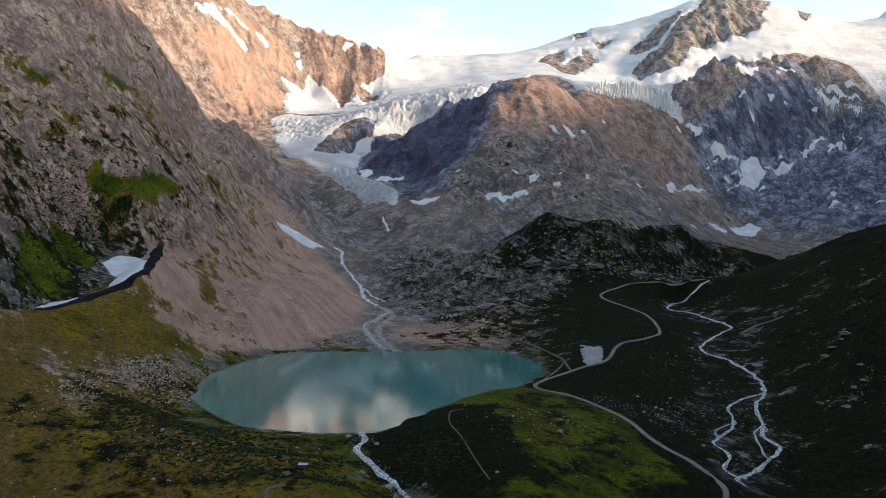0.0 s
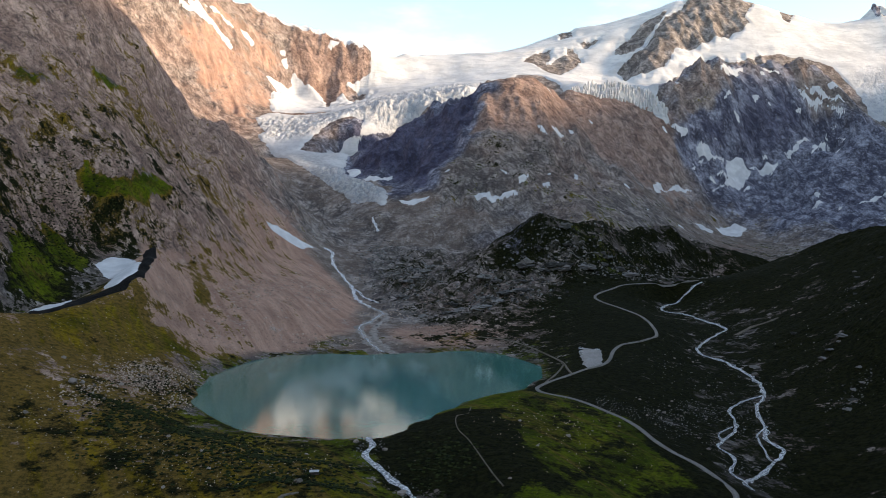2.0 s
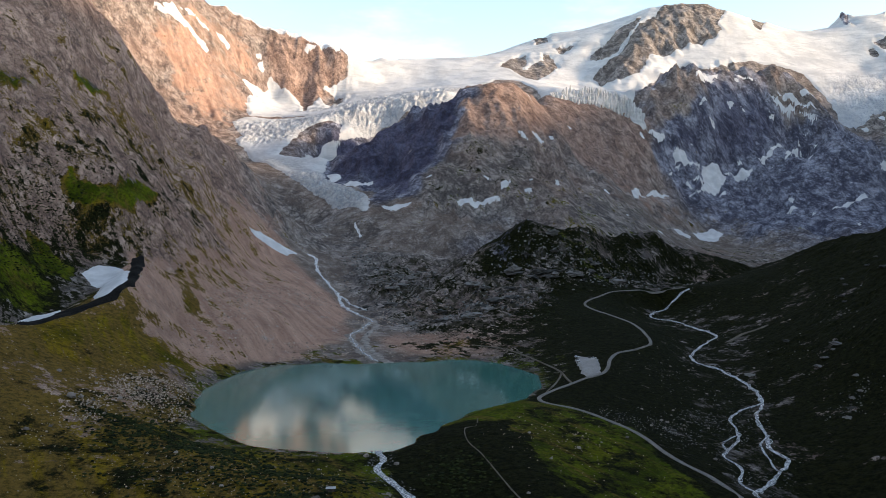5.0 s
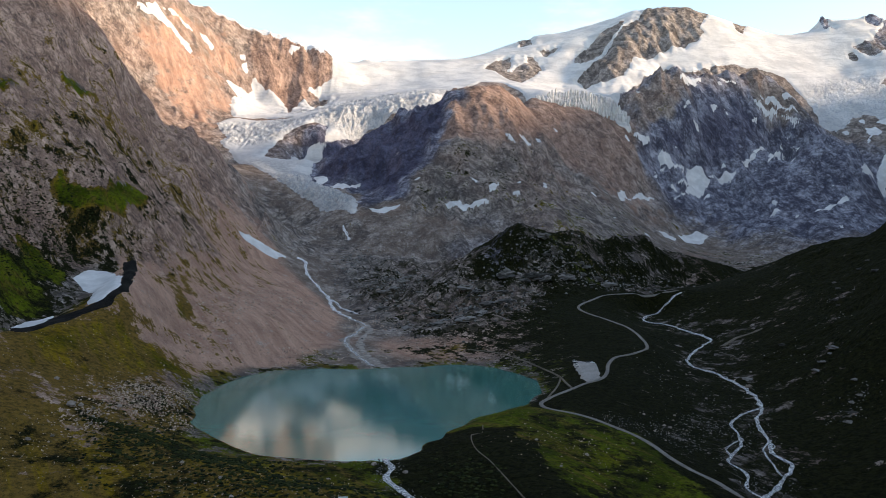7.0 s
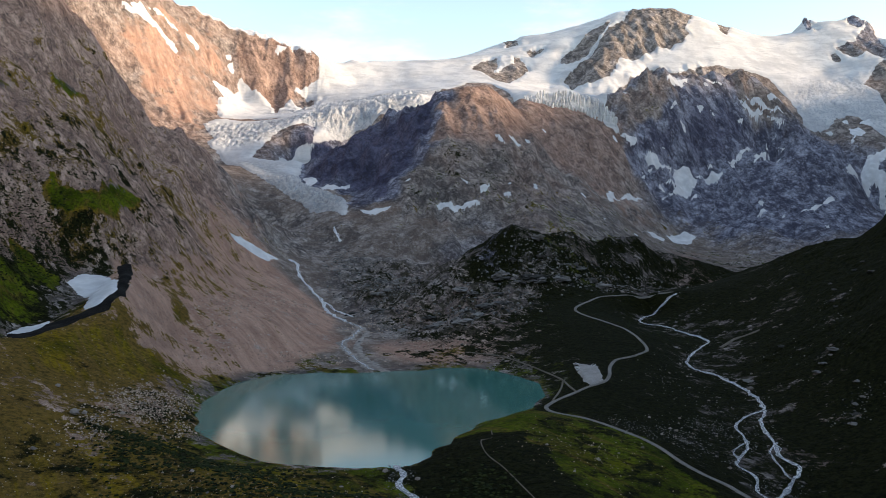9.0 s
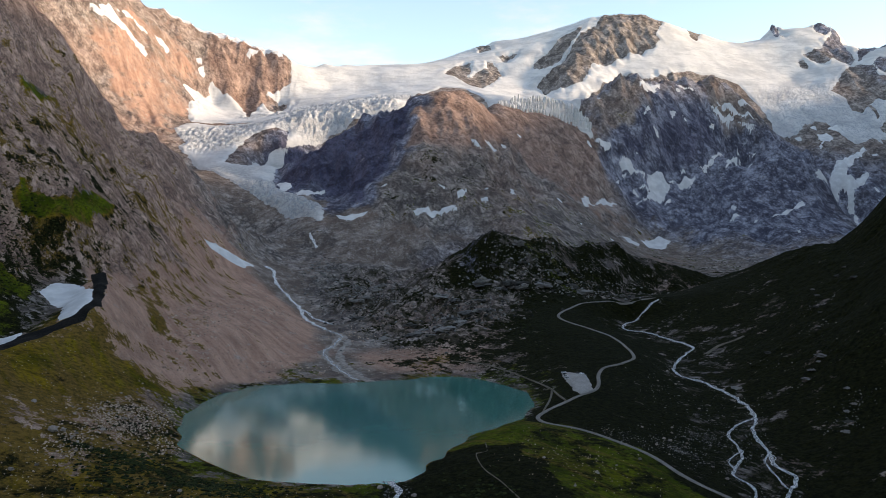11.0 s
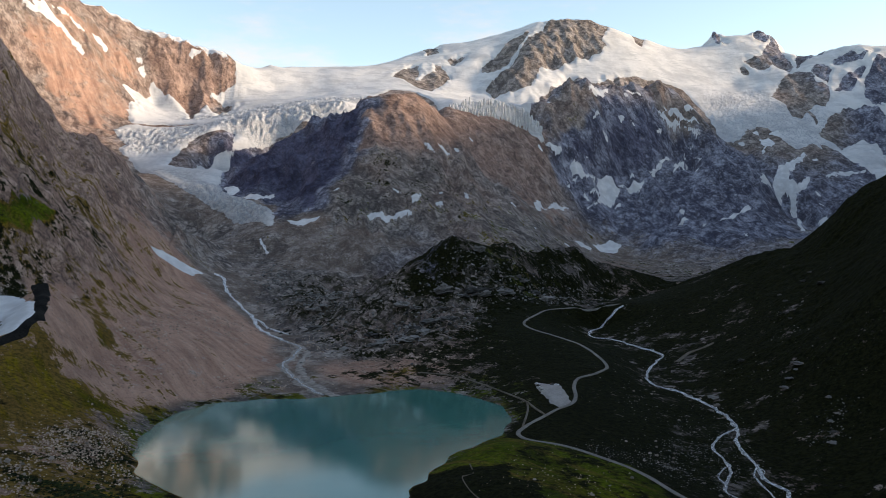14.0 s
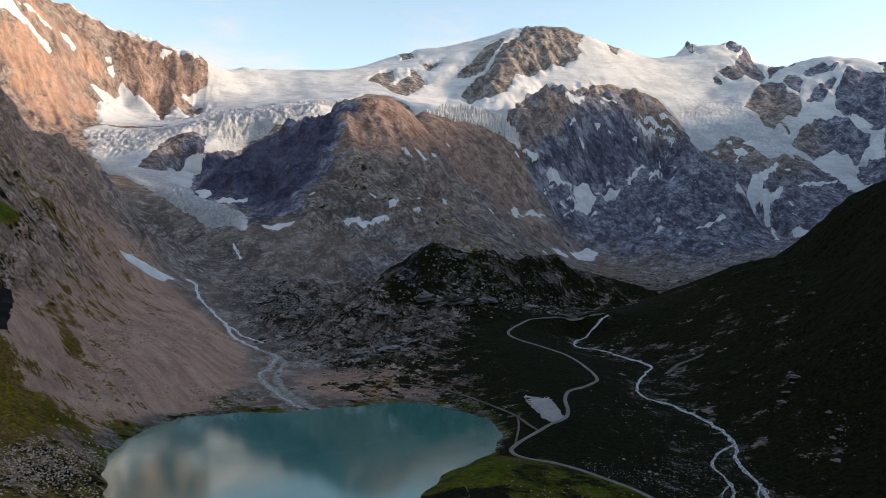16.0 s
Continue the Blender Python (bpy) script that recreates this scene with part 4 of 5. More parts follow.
NEAR_TRACK = [(-79.4, 361.9), (-81.7, 370.5), (-80.7, 375.4), (-74.3, 378.3)]
LANE_LINE = [(137.0, 400.4), (140.7, 413.1), (139.4, 424.9), (134.7, 448.3), (125.0, 464.1), (118.4, 483.1), (113.7, 506.5), (104.3, 529.9), (93.9, 554.6), (83.0, 571.7), (70.6, 583.0), (65.1, 594.4), (68.4, 609.4), (84.5, 626.4), (106.8, 644.1), (124.6, 656.5), (135.2, 676.0), (145.0, 705.7), (158.4, 729.8), (178.3, 739.6), (194.3, 754.6), (202.7, 783.0), (206.4, 832.8), (198.3, 872.7), (186.0, 915.5), (179.3, 953.0), (197.2, 987.5), (223.7, 1015.9), (251.1, 1014.1), (317.6, 1005.4)]
CASCADE_LINE = [(-185.0, 1369.5), (-172.1, 1370.2), (-166.8, 1325.5), (-158.4, 1295.6), (-142.9, 1260.1), (-131.5, 1235.5), (-120.8, 1192.4), (-111.8, 1133.7), (-96.6, 1069.4), (-86.3, 1049.5)]
CASCADE_FORK = [(-125.1, 1206.3), (-111.7, 1196.3), (-97.5, 1152.6), (-81.4, 1094.9)]
BROOK_SIDE_LOW = [(171.3, 517.1), (174.9, 532.1), (189.5, 547.8)]
DELTA_ARM = [(-68.8, 1003.8), (-61.5, 962.0), (-71.8, 903.2), (-67.4, 846.5), (-46.6, 774.3)]
DELTA = [(-86.3, 1049.5), (-68.8, 1003.8), (-77.3, 939.8), (-89.2, 903.3), (-80.9, 859.2), (-68.1, 813.5), (-57.3, 781.5)]
FALL = [(-119.2, 1577.9), (-112.9, 1557.0), (-104.7, 1539.4)]
HILL_TRACK = [(286.9, 802.4), (309.3, 818.5), (328.0, 816.4), (339.8, 818.1)]
PARKING = [(121.2, 737.8), (135.6, 712.2), (124.5, 658.3), (113.4, 651.8), (112.9, 670.0)]

# ---- the land as one sheet, split where one mountain passes into the next ----
COLS, RING = 940, 1040
turns = np.radians(np.linspace(-40, 48, COLS))
rings = np.exp(np.linspace(math.log(350), math.log(4700), RING))
gx = (-40 + np.sin(turns)[None] * rings[:, None]).ravel()
gy = (-20 + np.cos(turns)[None] * rings[:, None]).ravel()
gz, ggrass, gscree, gred, gshrub_shade, gslate_shade, ghome = land(gx, gy)


def grid_quads(rows, cols):
    a = (np.arange(rows - 1)[:, None] * cols + np.arange(cols - 1)[None]).ravel()
    return np.stack([a, a + 1, a + 1 + cols, a + cols], 1)


def sheet_mesh(name, xyz, quads, material, fields):
    """A smooth mesh from a part of a grid, with the land's fields on its points."""
    used, quads = np.unique(quads, return_inverse=True)
    quads = quads.reshape(-1, 4)
    me = bpy.data.meshes.new(name)
    me.vertices.add(len(used))
    me.vertices.foreach_set("co", xyz[used].astype(np.float32).ravel())
    me.loops.add(len(quads) * 4)
    me.loops.foreach_set("vertex_index", quads.astype(np.int32).ravel())
    me.polygons.add(len(quads))
    me.polygons.foreach_set("loop_start", np.arange(0, len(quads) * 4, 4, dtype=np.int32))
    me.polygons.foreach_set("use_smooth", np.ones(len(quads), dtype=bool))
    me.materials.append(material)
    for key, v in fields.items():
        me.attributes.new(key, "FLOAT", "POINT").data.foreach_set("value", v[used].astype(np.float32))
    me.update(calc_edges=True)
    return me


quads = grid_quads(RING, COLS)
# ---- glaciers: where they lie, how thick, how broken ----
far = gy > 1550
fx, fy = gx[far], gy[far]
ragged = 5 * waves(fx, fy, 60, 51) + 4 * waves(fx, fy, 22, 52)
rocks = np.max([inside_by(p, fx, fy) for p in (ROCK_ISLAND, PEAK_ROCK, PEAK_RIB, KNOB_ROCK, HORN_ROCK, FAR_ROCK, PEAK_END, KNOB_TOP, KNOB_STRIP, FAR_TOP, FAR_SPOT, EAST_WALL, EAST_KNOB, MASSIF_RIB, MASSIF_TOP, MASSIF_FACE, MASSIF_BASE)], axis=0)
beds = np.stack([np.minimum(inside_by(p, fx, fy), -rocks) + ragged for p in (ICE_LEFT, ICE_MAIN, SNOWFIELD, ICE_EAST)])
deep = beds.max(0)
broken = np.zeros(len(fx))
for px, py, rx, ry, much in ((-60, 2400, 200, 90, 8), (-400, 2330, 130, 120, 5), (520, 2400, 170, 70, 9), (0, 2620, 330, 130, 5), (1750, 2880, 260, 260, 3), (-190, 1800, 130, 170, 6), (850, 3180, 90, 120, 3)):
    broken += much * np.clip(1.4 - ((fx - px) / rx) ** 2 - ((fy - py) / ry) ** 2, 0, 1)
cracks = 1 - 2.4 * np.abs(waves(fx + 8 * waves(fx, fy, 60, 63), fy * 0.6, 15, 61)) - 0.9 * np.abs(waves(fx, fy, 11, 62))
front = 14 * np.clip(1.4 - ((fx - 520) / 190) ** 2 - ((fy - 2380) / 90) ** 2, 0, 1)
lift = np.clip(deep * 0.5, 0, 4) + np.clip(deep * 1.6, 0, 1.6 * front) + cracks * (0.4 + broken) * np.clip(deep / 18, 0, 1)
even = 5 * waves(fx, fy, 160, 64) + 2 * waves(fx, fy, 60, 65)
under = deep > 0
even[under] += land(fx[under], fy[under], detail=False)[0]
blend = np.clip(deep / 40, 0, 1)
gz[far] = np.where(deep > 0, gz[far] * (1 - blend) + even * blend + lift, gz[far])
gice = np.full(len(gx), -1)
gcleft = np.zeros(len(gx))
gcleft[far] = np.clip(broken / 5, 0, 1)
gdeep = np.full(len(gx), -1.0)
gdeep[far] = np.clip(deep / 15, -1, 1)
gice[far] = np.where(deep > 0, beds.argmax(0), -1)

xyz = np.stack([gx, gy, gz], 1)
fields = {"grass": ggrass, "scree": gscree, "red": gred, "shrub_shade": gshrub_shade, "slate_shade": gslate_shade, "ice": gdeep, "cleft": gcleft, "massive": np.clip((gy - 1150) / 700, 0, 1)}
TITLES = {
    "ground": ("grassy valley ground with stones and scree round the lake", "ground"),
    "left_slope": ("steep brown rock and scree valley side with grass patches", "mountain slope"),
    "right_slope": ("dark green grassy hillside in shade above the brook", "hillside"),
    "rocky_hill": ("rocky hill of grey slabs with turf on its crest", "hill"),
    "centre_mountain": ("dark rock mountain with a reddish rounded top below the ice", "mountain"),
    "right_mountain": ("blue-grey craggy mountain with snow patches", "mountain"),
    "sunlit_mountain": ("warm brown mountain flank lit by low sun", "mountain"),
    "main_peak": ("high rock peak standing out of the glacier", "mountain"),
    "far_peak": ("distant jagged peaks with snowy flanks", "mountain"),
}
face_home = ghome[quads[:, 0]]
face_ice = np.where((gice[quads] >= 0).sum(1) >= 3, gice[quads].max(1), -1)
for n, region in enumerate(REGIONS):
    mine = quads[(face_home == n) & (face_ice < 0)]
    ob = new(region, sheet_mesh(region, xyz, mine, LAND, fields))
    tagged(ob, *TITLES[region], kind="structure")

ICES = (("glacier_west", "broken pale glacier ice falling between rock walls", "glacier"), ("glacier_main", "wide white glacier below the high peaks", "glacier"), ("snowfield", "warm lit snowfield under the sunlit rock", "snowfield"), ("glacier_east", "steep snow and ice between dark rock ribs", "glacier"))
for n, (name, label, category) in enumerate(ICES):
    ob = new(name, sheet_mesh(name, xyz, quads[face_ice == n], LAND, fields))
    tagged(ob, label, category, kind="structure")

height_grid = gz.reshape(RING, COLS)


def surface(x, y):
    """Height of the finished sheet, ice included."""
    x, y = np.asarray(x, float).ravel(), np.asarray(y, float).ravel()
    u = (np.arctan2(x + 40, y + 20) - turns[0]) / (turns[1] - turns[0])
    v = np.log(np.hypot(x + 40, y + 20) / 350) / (math.log(4700 / 350) / (RING - 1))
    u, v = np.clip(u, 0, COLS - 1.001), np.clip(v, 0, RING - 1.001)
    i, j = v.astype(int), u.astype(int)
    a, b = v - i, u - j
    g = height_grid
    return (g[i, j] * (1 - b) + g[i, j + 1] * b) * (1 - a) + (g[i + 1, j] * (1 - b) + g[i + 1, j + 1] * b) * a


def surface_z(x, y):
    return float(surface([x], [y])[0])


# coarse land all round, under the rim of the fine sheet
side = np.linspace(-4600, 4900, 150)
ox, oy = (a.ravel() for a in np.meshgrid(side, side))
oz, og, osc, ored, osh, osl, _ = land(ox, oy)
turn, away = np.arctan2(ox + 40, oy + 20), np.hypot(ox + 40, oy + 20)
inside = (turn > turns[0]) & (turn < turns[-1]) & (away > 350) & (away < 4700)
oquads = grid_quads(150, 150)
oquads = oquads[~inside[oquads].all(1)]
oz = np.where(inside, oz - 40, oz)
rim = new("ground_round_about", sheet_mesh("ground_round_about", np.stack([ox, oy, oz], 1), oquads, LAND, {"grass": og, "scree": osc, "red": ored, "shrub_shade": osh, "slate_shade": osl, "ice": osl * 0 - 1, "massive": osh * 0 + 1}))
tagged(rim, "mountain land all round the valley", "ground", kind="structure")

# ---- lake ----
bm = bmesh.new()
ring = [bm.verts.new((x + 4 * np.sign(x + 50), y + (5 if y > 630 else -2), 0.0)) for x, y, _ in SHORE]
bm.faces.new(ring)
me = bpy.data.meshes.new("lake")
bm.to_mesh(me)
me.materials.append(WATER)
tagged(new("lake", me), "turquoise glacial lake with a still surface", "lake", kind="structure")


# ---- snow patches, strip of painted shade ----
def drape(name, poly, material, label, category, group="", kind="", cap=None, steep=0.35, lift=0.1):
    """A thin body that lies on the land inside an outline, thinning to a ragged edge."""
    xs, ys = [p[0] for p in poly], [p[1] for p in poly]
    away = math.hypot(sum(xs) / len(xs), sum(ys) / len(ys))
    step = max(0.8, away * 0.0016)
    cap = cap or max(0.7, away * 0.0018)
    pad = step * 3
    nx, ny = (int((max(v) - min(v) + 2 * pad) / step) + 2 for v in (xs, ys))
    ax, ay = np.meshgrid(min(xs) - pad + np.arange(nx) * step, min(ys) - pad + np.arange(ny) * step)
    ax, ay = ax.ravel(), ay.ravel()
    far = inside_by(poly, ax, ay) + away * 0.002 * waves(ax, ay, away * 0.014, 71) + away * 0.001 * waves(ax, ay, away * 0.005, 72)
    az = surface(ax, ay) + np.clip(far * steep, -cap, cap) + lift
    q = grid_quads(ny, nx)
    q = q[(far[q] > -step).any(1)]
    if len(q) < 3:
        return None
    ob = new(name, sheet_mesh(name, np.stack([ax, ay, az], 1), q, material, {}))
    return tagged(ob, label, category, group, kind)


SNOW_LABEL = "patch of old white snow lying in a hollow of the rock"
# each list is the outline of one patch
PATCHES = []
PATCHES.append([(735, 2296), (775, 2311), (775, 2291), (810, 2314), (827, 2321), (791, 2286), (749, 2279), (740, 2285)])
PATCHES.append([(842, 2329), (881, 2339), (885, 2329), (902, 2328), (936, 2345), (966, 2352), (993, 2353), (962, 2325), (940, 2333), (901, 2324), (882, 2301), (860, 2270), (795, 2234), (753, 2211), (710, 2173), (785, 2230), (809, 2260), (771, 2258), (810, 2270), (821, 2308)])
PATCHES.append([(686, 2205), (737, 2277), (747, 2273), (742, 2270), (711, 2253)])
PATCHES.append([(554, 2067), (581, 2103), (580, 2078), (560, 2038), (545, 2033)])
PATCHES.append([(582, 2075), (614, 2110), (635, 2127), (672, 2144), (618, 2101)])
PATCHES.append([(1009, 2368), (1061, 2421), (1124, 2463), (1124, 2454), (1070, 2420), (1022, 2377)])
PATCHES.append([(1104, 2392), (1183, 2515), (1212, 2522), (1135, 2409)])
PATCHES.append([(1230, 2501), (1256, 2488), (1279, 2478), (1275, 2481), (1245, 2485)])
PATCHES.append([(1147, 2588), (1160, 2583), (1183, 2573), (1215, 2565), (1177, 2561), (1158, 2571)])
PATCHES.append([(1171, 2589), (1197, 2593), (1231, 2583), (1272, 2573), (1288, 2557), (1260, 2568), (1215, 2578), (1190, 2586)])
PATCHES.append([(1216, 2568), (1245, 2560), (1267, 2544), (1283, 2523), (1263, 2537), (1234, 2557)])
PATCHES.append([(863, 2473), (929, 2569), (942, 2553), (970, 2575), (936, 2530), (900, 2488)])
PATCHES.append([(1037, 2597), (1079, 2602), (1103, 2592), (1084, 2593)])
PATCHES.append([(960, 2471), (985, 2487), (976, 2469), (959, 2461)])
PATCHES.append([(851, 2418), (880, 2436), (865, 2418)])
PATCHES.append([(1111, 2130), (1159, 2155), (1232, 2193), (1229, 2179), (1187, 2159), (1141, 2139)])
PATCHES.append([(74, 1609), (95, 1625), (110, 1604), (128, 1606), (157, 1615), (160, 1598), (138, 1595), (105, 1589), (90, 1599)])
PATCHES.append([(165, 1632), (187, 1657), (192, 1648), (176, 1627), (167, 1622)])
PATCHES.append([(208, 1634), (230, 1647), (225, 1634)])
PATCHES.append([(235, 1865), (241, 1859), (249, 1836), (239, 1846)])
PATCHES.append([(271, 1892), (281, 1906), (302, 1892), (292, 1894), (270, 1848)])
PATCHES.append([(311, 1922), (320, 1924), (323, 1902), (318, 1905)])
PATCHES.append([(293, 1732), (298, 1735), (297, 1704), (291, 1709)])
PATCHES.append([(-75, 1636), (-53, 1624), (-37, 1625), (-11, 1612), (-27, 1608), (-49, 1607), (-64, 1619)])
PATCHES.append([(-157, 1844), (-115, 1828), (-91, 1864), (-97, 1830), (-126, 1793), (-149, 1807)])
PATCHES.append([(-196, 1911), (-173, 1954), (-166, 1879), (-186, 1844)])
PATCHES.append([(-270, 1324), (-256, 1342), (-232, 1349), (-202, 1350), (-212, 1323), (-240, 1316), (-261, 1315)])
PATCHES.append([(676, 2320), (702, 2321), (720, 2313), (713, 2306), (689, 2308), (671, 2315)])
PATCHES.append([(-760, 2621), (-739, 2650), (-715, 2662), (-692, 2665), (-667, 2660), (-644, 2663), (-622, 2651), (-638, 2632), (-663, 2640), (-691, 2646), (-714, 2622), (-734, 2611)])
PATCHES.append([(-783, 2607), (-766, 2613), (-744, 2619), (-746, 2601), (-766, 2596)])
PATCHES.append([(-735, 2679), (-708, 2702), (-687, 2714), (-699, 2696), (-722, 2693)])
PATCHES.append([(-684, 2718), (-666, 2729), (-640, 2740), (-652, 2717), (-672, 2705)])
PATCHES.append([(-632, 2770), (-616, 2791), (-586, 2794), (-592, 2777), (-614, 2762)])
PATCHES.append([(-521, 2872), (-504, 2881), (-499, 2865), (-514, 2861)])
PATCHES.append([(-512, 2844), (-496, 2860), (-486, 2837), (-504, 2836)])
PATCHES.append([(-358, 2966), (-324, 2959), (-355, 2927), (-363, 2940)])
PATCHES.append([(987, 2291), (989, 2281), (990, 2270), (985, 2281)])
PATCHES.append([(1190, 2340), (1205, 2334), (1193, 2319)])
PATCHES.append([(1022, 2198), (1035, 2194), (1025, 2182)])
PATCHES.append([(1043, 2113), (1057, 2114), (1045, 2101)])
PATCHES.append([(1213, 2234), (1234, 2231), (1219, 2228)])
PATCHES.append([(1136, 2397), (1210, 2510), (1130, 2372)])
PATCHES.append([(1113, 2529), (1140, 2542), (1125, 2525)])
PATCHES.append([(1221, 2531), (1240, 2523), (1229, 2524)])
PATCHES.append([(20, 1677), (32, 1684), (29, 1679)])
PATCHES.append([(1332, 2286), (1500, 2471), (1592, 2558), (1651, 2581), (1736, 2654), (1718, 2619), (1563, 2486), (1534, 2444), (1561, 2438), (1631, 2469), (1606, 2442), (1534, 2400), (1513, 2384), (1508, 2370), (1360, 2115), (1349, 2119), (1500, 2379), (1512, 2405), (1503, 2429), (1372, 2294)])
PATCHES.append([(1540, 2304), (1554, 2275), (1537, 2202), (1529, 2229), (1525, 2276)])
PATCHES.append([(1675, 2479), (1779, 2514), (1855, 2499), (1792, 2489), (1707, 2478)])
PATCHES.append([(1551, 2788), (1581, 2788), (1573, 2768)])
PATCHES.append([(1554, 2633), (1617, 2713), (1629, 2765), (1669, 2767), (1674, 2729), (1606, 2686)])
PATCHES.append([(1123, 2043), (1142, 2052), (1127, 2023), (1118, 2029)])
PATCHES.append([(2213, 2862), (2220, 2824), (2240, 2773), (2200, 2741), (2187, 2770)])
PATCHES.append([(1686, 2782), (1723, 2785), (1720, 2729), (1703, 2756)])
PATCHES.append([(1636, 2814), (1653, 2815), (1648, 2792)])
PATCHES.append([(640, 2015), (658, 2021), (690, 2025), (680, 2000), (655, 1998)])
PATCHES.append([(700, 2045), (722, 2071), (746, 2081), (768, 2095), (775, 2078), (789, 2064), (757, 2024), (720, 2020)])
PATCHES.append([(1246, 2600), (1270, 2614), (1292, 2606), (1278, 2596), (1253, 2593)])
for outline in PATCHES:
    drape("snow_patch", outline, SNOW, SNOW_LABEL, "snow patch", "old snow patches")
drape("snow_patch", [(-351.2, 846.1), (-351.5, 873.0), (-331.0, 882.2), (-296.0, 818.6), (-283.7, 769.6), (-285.6, 739.9), (-300.6, 732.9), (-316.4, 798.5), (-341.2, 832.6)], SNOW, SNOW_LABEL, "snow patch", "old snow patches")
drape("snow_patch", [(-346.3, 690.8), (-345.9, 721.9), (-332.6, 742.2), (-319.8, 708.1), (-317.5, 667.2)], SNOW, SNOW_LABEL, "snow patch", "old snow patches")
drape("snow_cornice", [(-760, 2850), (-701, 2905), (-633, 2953), (-499, 2984), (-378, 2984), (-295, 2964), (-240, 2936), (-236, 2990), (-300, 3030), (-400, 3060), (-520, 3055), (-660, 3030), (-740, 2960)], SNOW, "cap of white snow along the crest", "snow cornice", cap=3, steep=0.2)
# draped strip that stands in for shade on the scree of the hollow
drape("shade_strip", [(-318.8, 926.1), (-292.1, 853.2), (-275.6, 764.5), (-280.5, 726.3), (-296.3, 710.3), (-309.4, 674.6), (-318.3, 636.8), (-347.2, 694.6), (-330.7, 721.2), (-302.8, 726.1), (-290.0, 738.3), (-285.6, 774.7), (-302.9, 845.7), (-324.7, 915.9)], SHADE_BLACK, "black strip that paints the shade in the hollow behind the moraine", "gravel", kind="structure", cap=1.3)

# ---- road, paths, running water ----
def smooth_line(points, step):
    """A rounded line through points on the plan."""
    p = [np.array(q[:2], float) for q in points]
    p = [2 * p[0] - p[1]] + p + [2 * p[-1] - p[-2]]
    out = []
    for a, b, c, d in zip(p[:-3], p[1:-2], p[2:-1], p[3:]):
        n = max(2, int(np.linalg.norm(c - b) / step))
        for i in range(n):
            t = i / n
            out.append(0.5 * (2 * b + (c - a) * t + (2 * a - 5 * b + 4 * c - d) * t * t + (3 * b - a - 3 * c + d) * t**3))
    return np.array(out + [p[-2]])


def ribbon(points, width, lift, wander=0.0, seed=1, step=2.5, even=True, sway=None):
    """A strip that follows the land: points and quads of a band five points across, its outer edges in the ground."""
    line = smooth_line(points, step)
    ahead = np.gradient(line, axis=0)
    ahead /= np.linalg.norm(ahead, axis=1)[:, None] + 1e-9
    across = np.stack([ahead[:, 1], -ahead[:, 0]], 1)
    along = np.arange(len(line)) * step
    half = width / 2 * (1 + wander * waves(along, along * 0 + seed * 7.3, 16, seed) + wander * waves(along, along * 0 + seed * 3.1, 6, seed + 9))
    shift = (wander * width * 0.45 if sway is None else sway) * waves(along, along * 0 + seed * 5.7, 11, seed + 4)
    line = line + across * shift[:, None]
    z = surface(line[:, 0], line[:, 1])
    if even:
        z = np.convolve(np.pad(z, 4, "edge"), np.ones(9) / 9, "valid")
    rows = []
    for f, drop in ((-1.12, -2.2), (-1, 0), (0, 0.08), (1, 0), (1.12, -2.2)):
        xy = line + across * (half * f)[:, None]
        zz = z if even else surface(xy[:, 0], xy[:, 1])
        rows.append(np.column_stack([xy, zz + lift + drop]))
    return np.stack(rows, 1).reshape(-1, 3), grid_quads(len(line), 5)


def strip(name, points, width, lift, material, label, category, **more):
    pts, q = ribbon(points, width, lift, **more)
    ob = new(name, sheet_mesh(name, pts, q, material, {}))
    return tagged(ob, label, category, kind="structure")


strip("road", LANE_LINE, 3.0, 0.5, TARMAC, "pale grey narrow mountain road winding up the valley", "road")
strip("shore_path", SHORE_PATH, 1.7, 0.5, DUST, "pale trodden path along the lake", "path")
strip("shore_path_low", SHORE_PATH_LOW, 1.6, 0.5, DUST, "pale trodden path down to the lake shore", "path")
strip("footpath", FOOTPATH, 0.7, 0.2, DUST, "narrow trodden footpath through the grass", "path")
strip("cart_track", NEAR_TRACK, 2.6, 0.4, DUST, "gravel cart track in the grass", "path")
strip("hill_track", HILL_TRACK, 4.0, 0.5, DUST, "stony track on the dark hillside", "path")
drape("parking_place", PARKING, TARMAC_PALE, "pale gravel parking place beside the road", "parking place", kind="structure", cap=0.8, steep=0.6, lift=0.45)


def braided(name, points, strands, label, category, lift=0.35, water_kind=FOAM):
    """Running water as several strands that part and meet."""
    water = tagged(new(name), label, category)
    for n, (width, sway) in enumerate(strands):
        pts, q = ribbon(points, width, lift + 0.02 * n, wander=0.7, seed=3 + 5 * n + len(name), even=False, sway=sway)
        ob = new("strand", sheet_mesh("strand", pts, q, water_kind, {}))
        ob.parent = water
    return water


braided("brook", BROOK_MAIN, ((1.5, 0.8), (1.0, 2.2), (0.9, 3.0), (0.6, 4.0)), "white foaming mountain brook between dark stones", "brook")
braided("side_brook", BROOK_SIDE, ((1.2, 0.8), (0.8, 2.2), (0.6, 2.8)), "narrow foaming brook beside the larger one", "brook")
braided("brook_by_the_bank", BROOK_LOOP, ((0.9, 0.8), (0.6, 2.0)), "thin foaming brook along the stony bank", "brook")
braided("short_brook", BROOK_SIDE_LOW, ((0.8, 0.8), (0.5, 1.6)), "short arm of the side brook", "brook")
braided("outflow", OUTFLOW, ((3.4, 0.8), (2.0, 2.0)), "foaming stream that leaves the lake", "stream", 0.4)
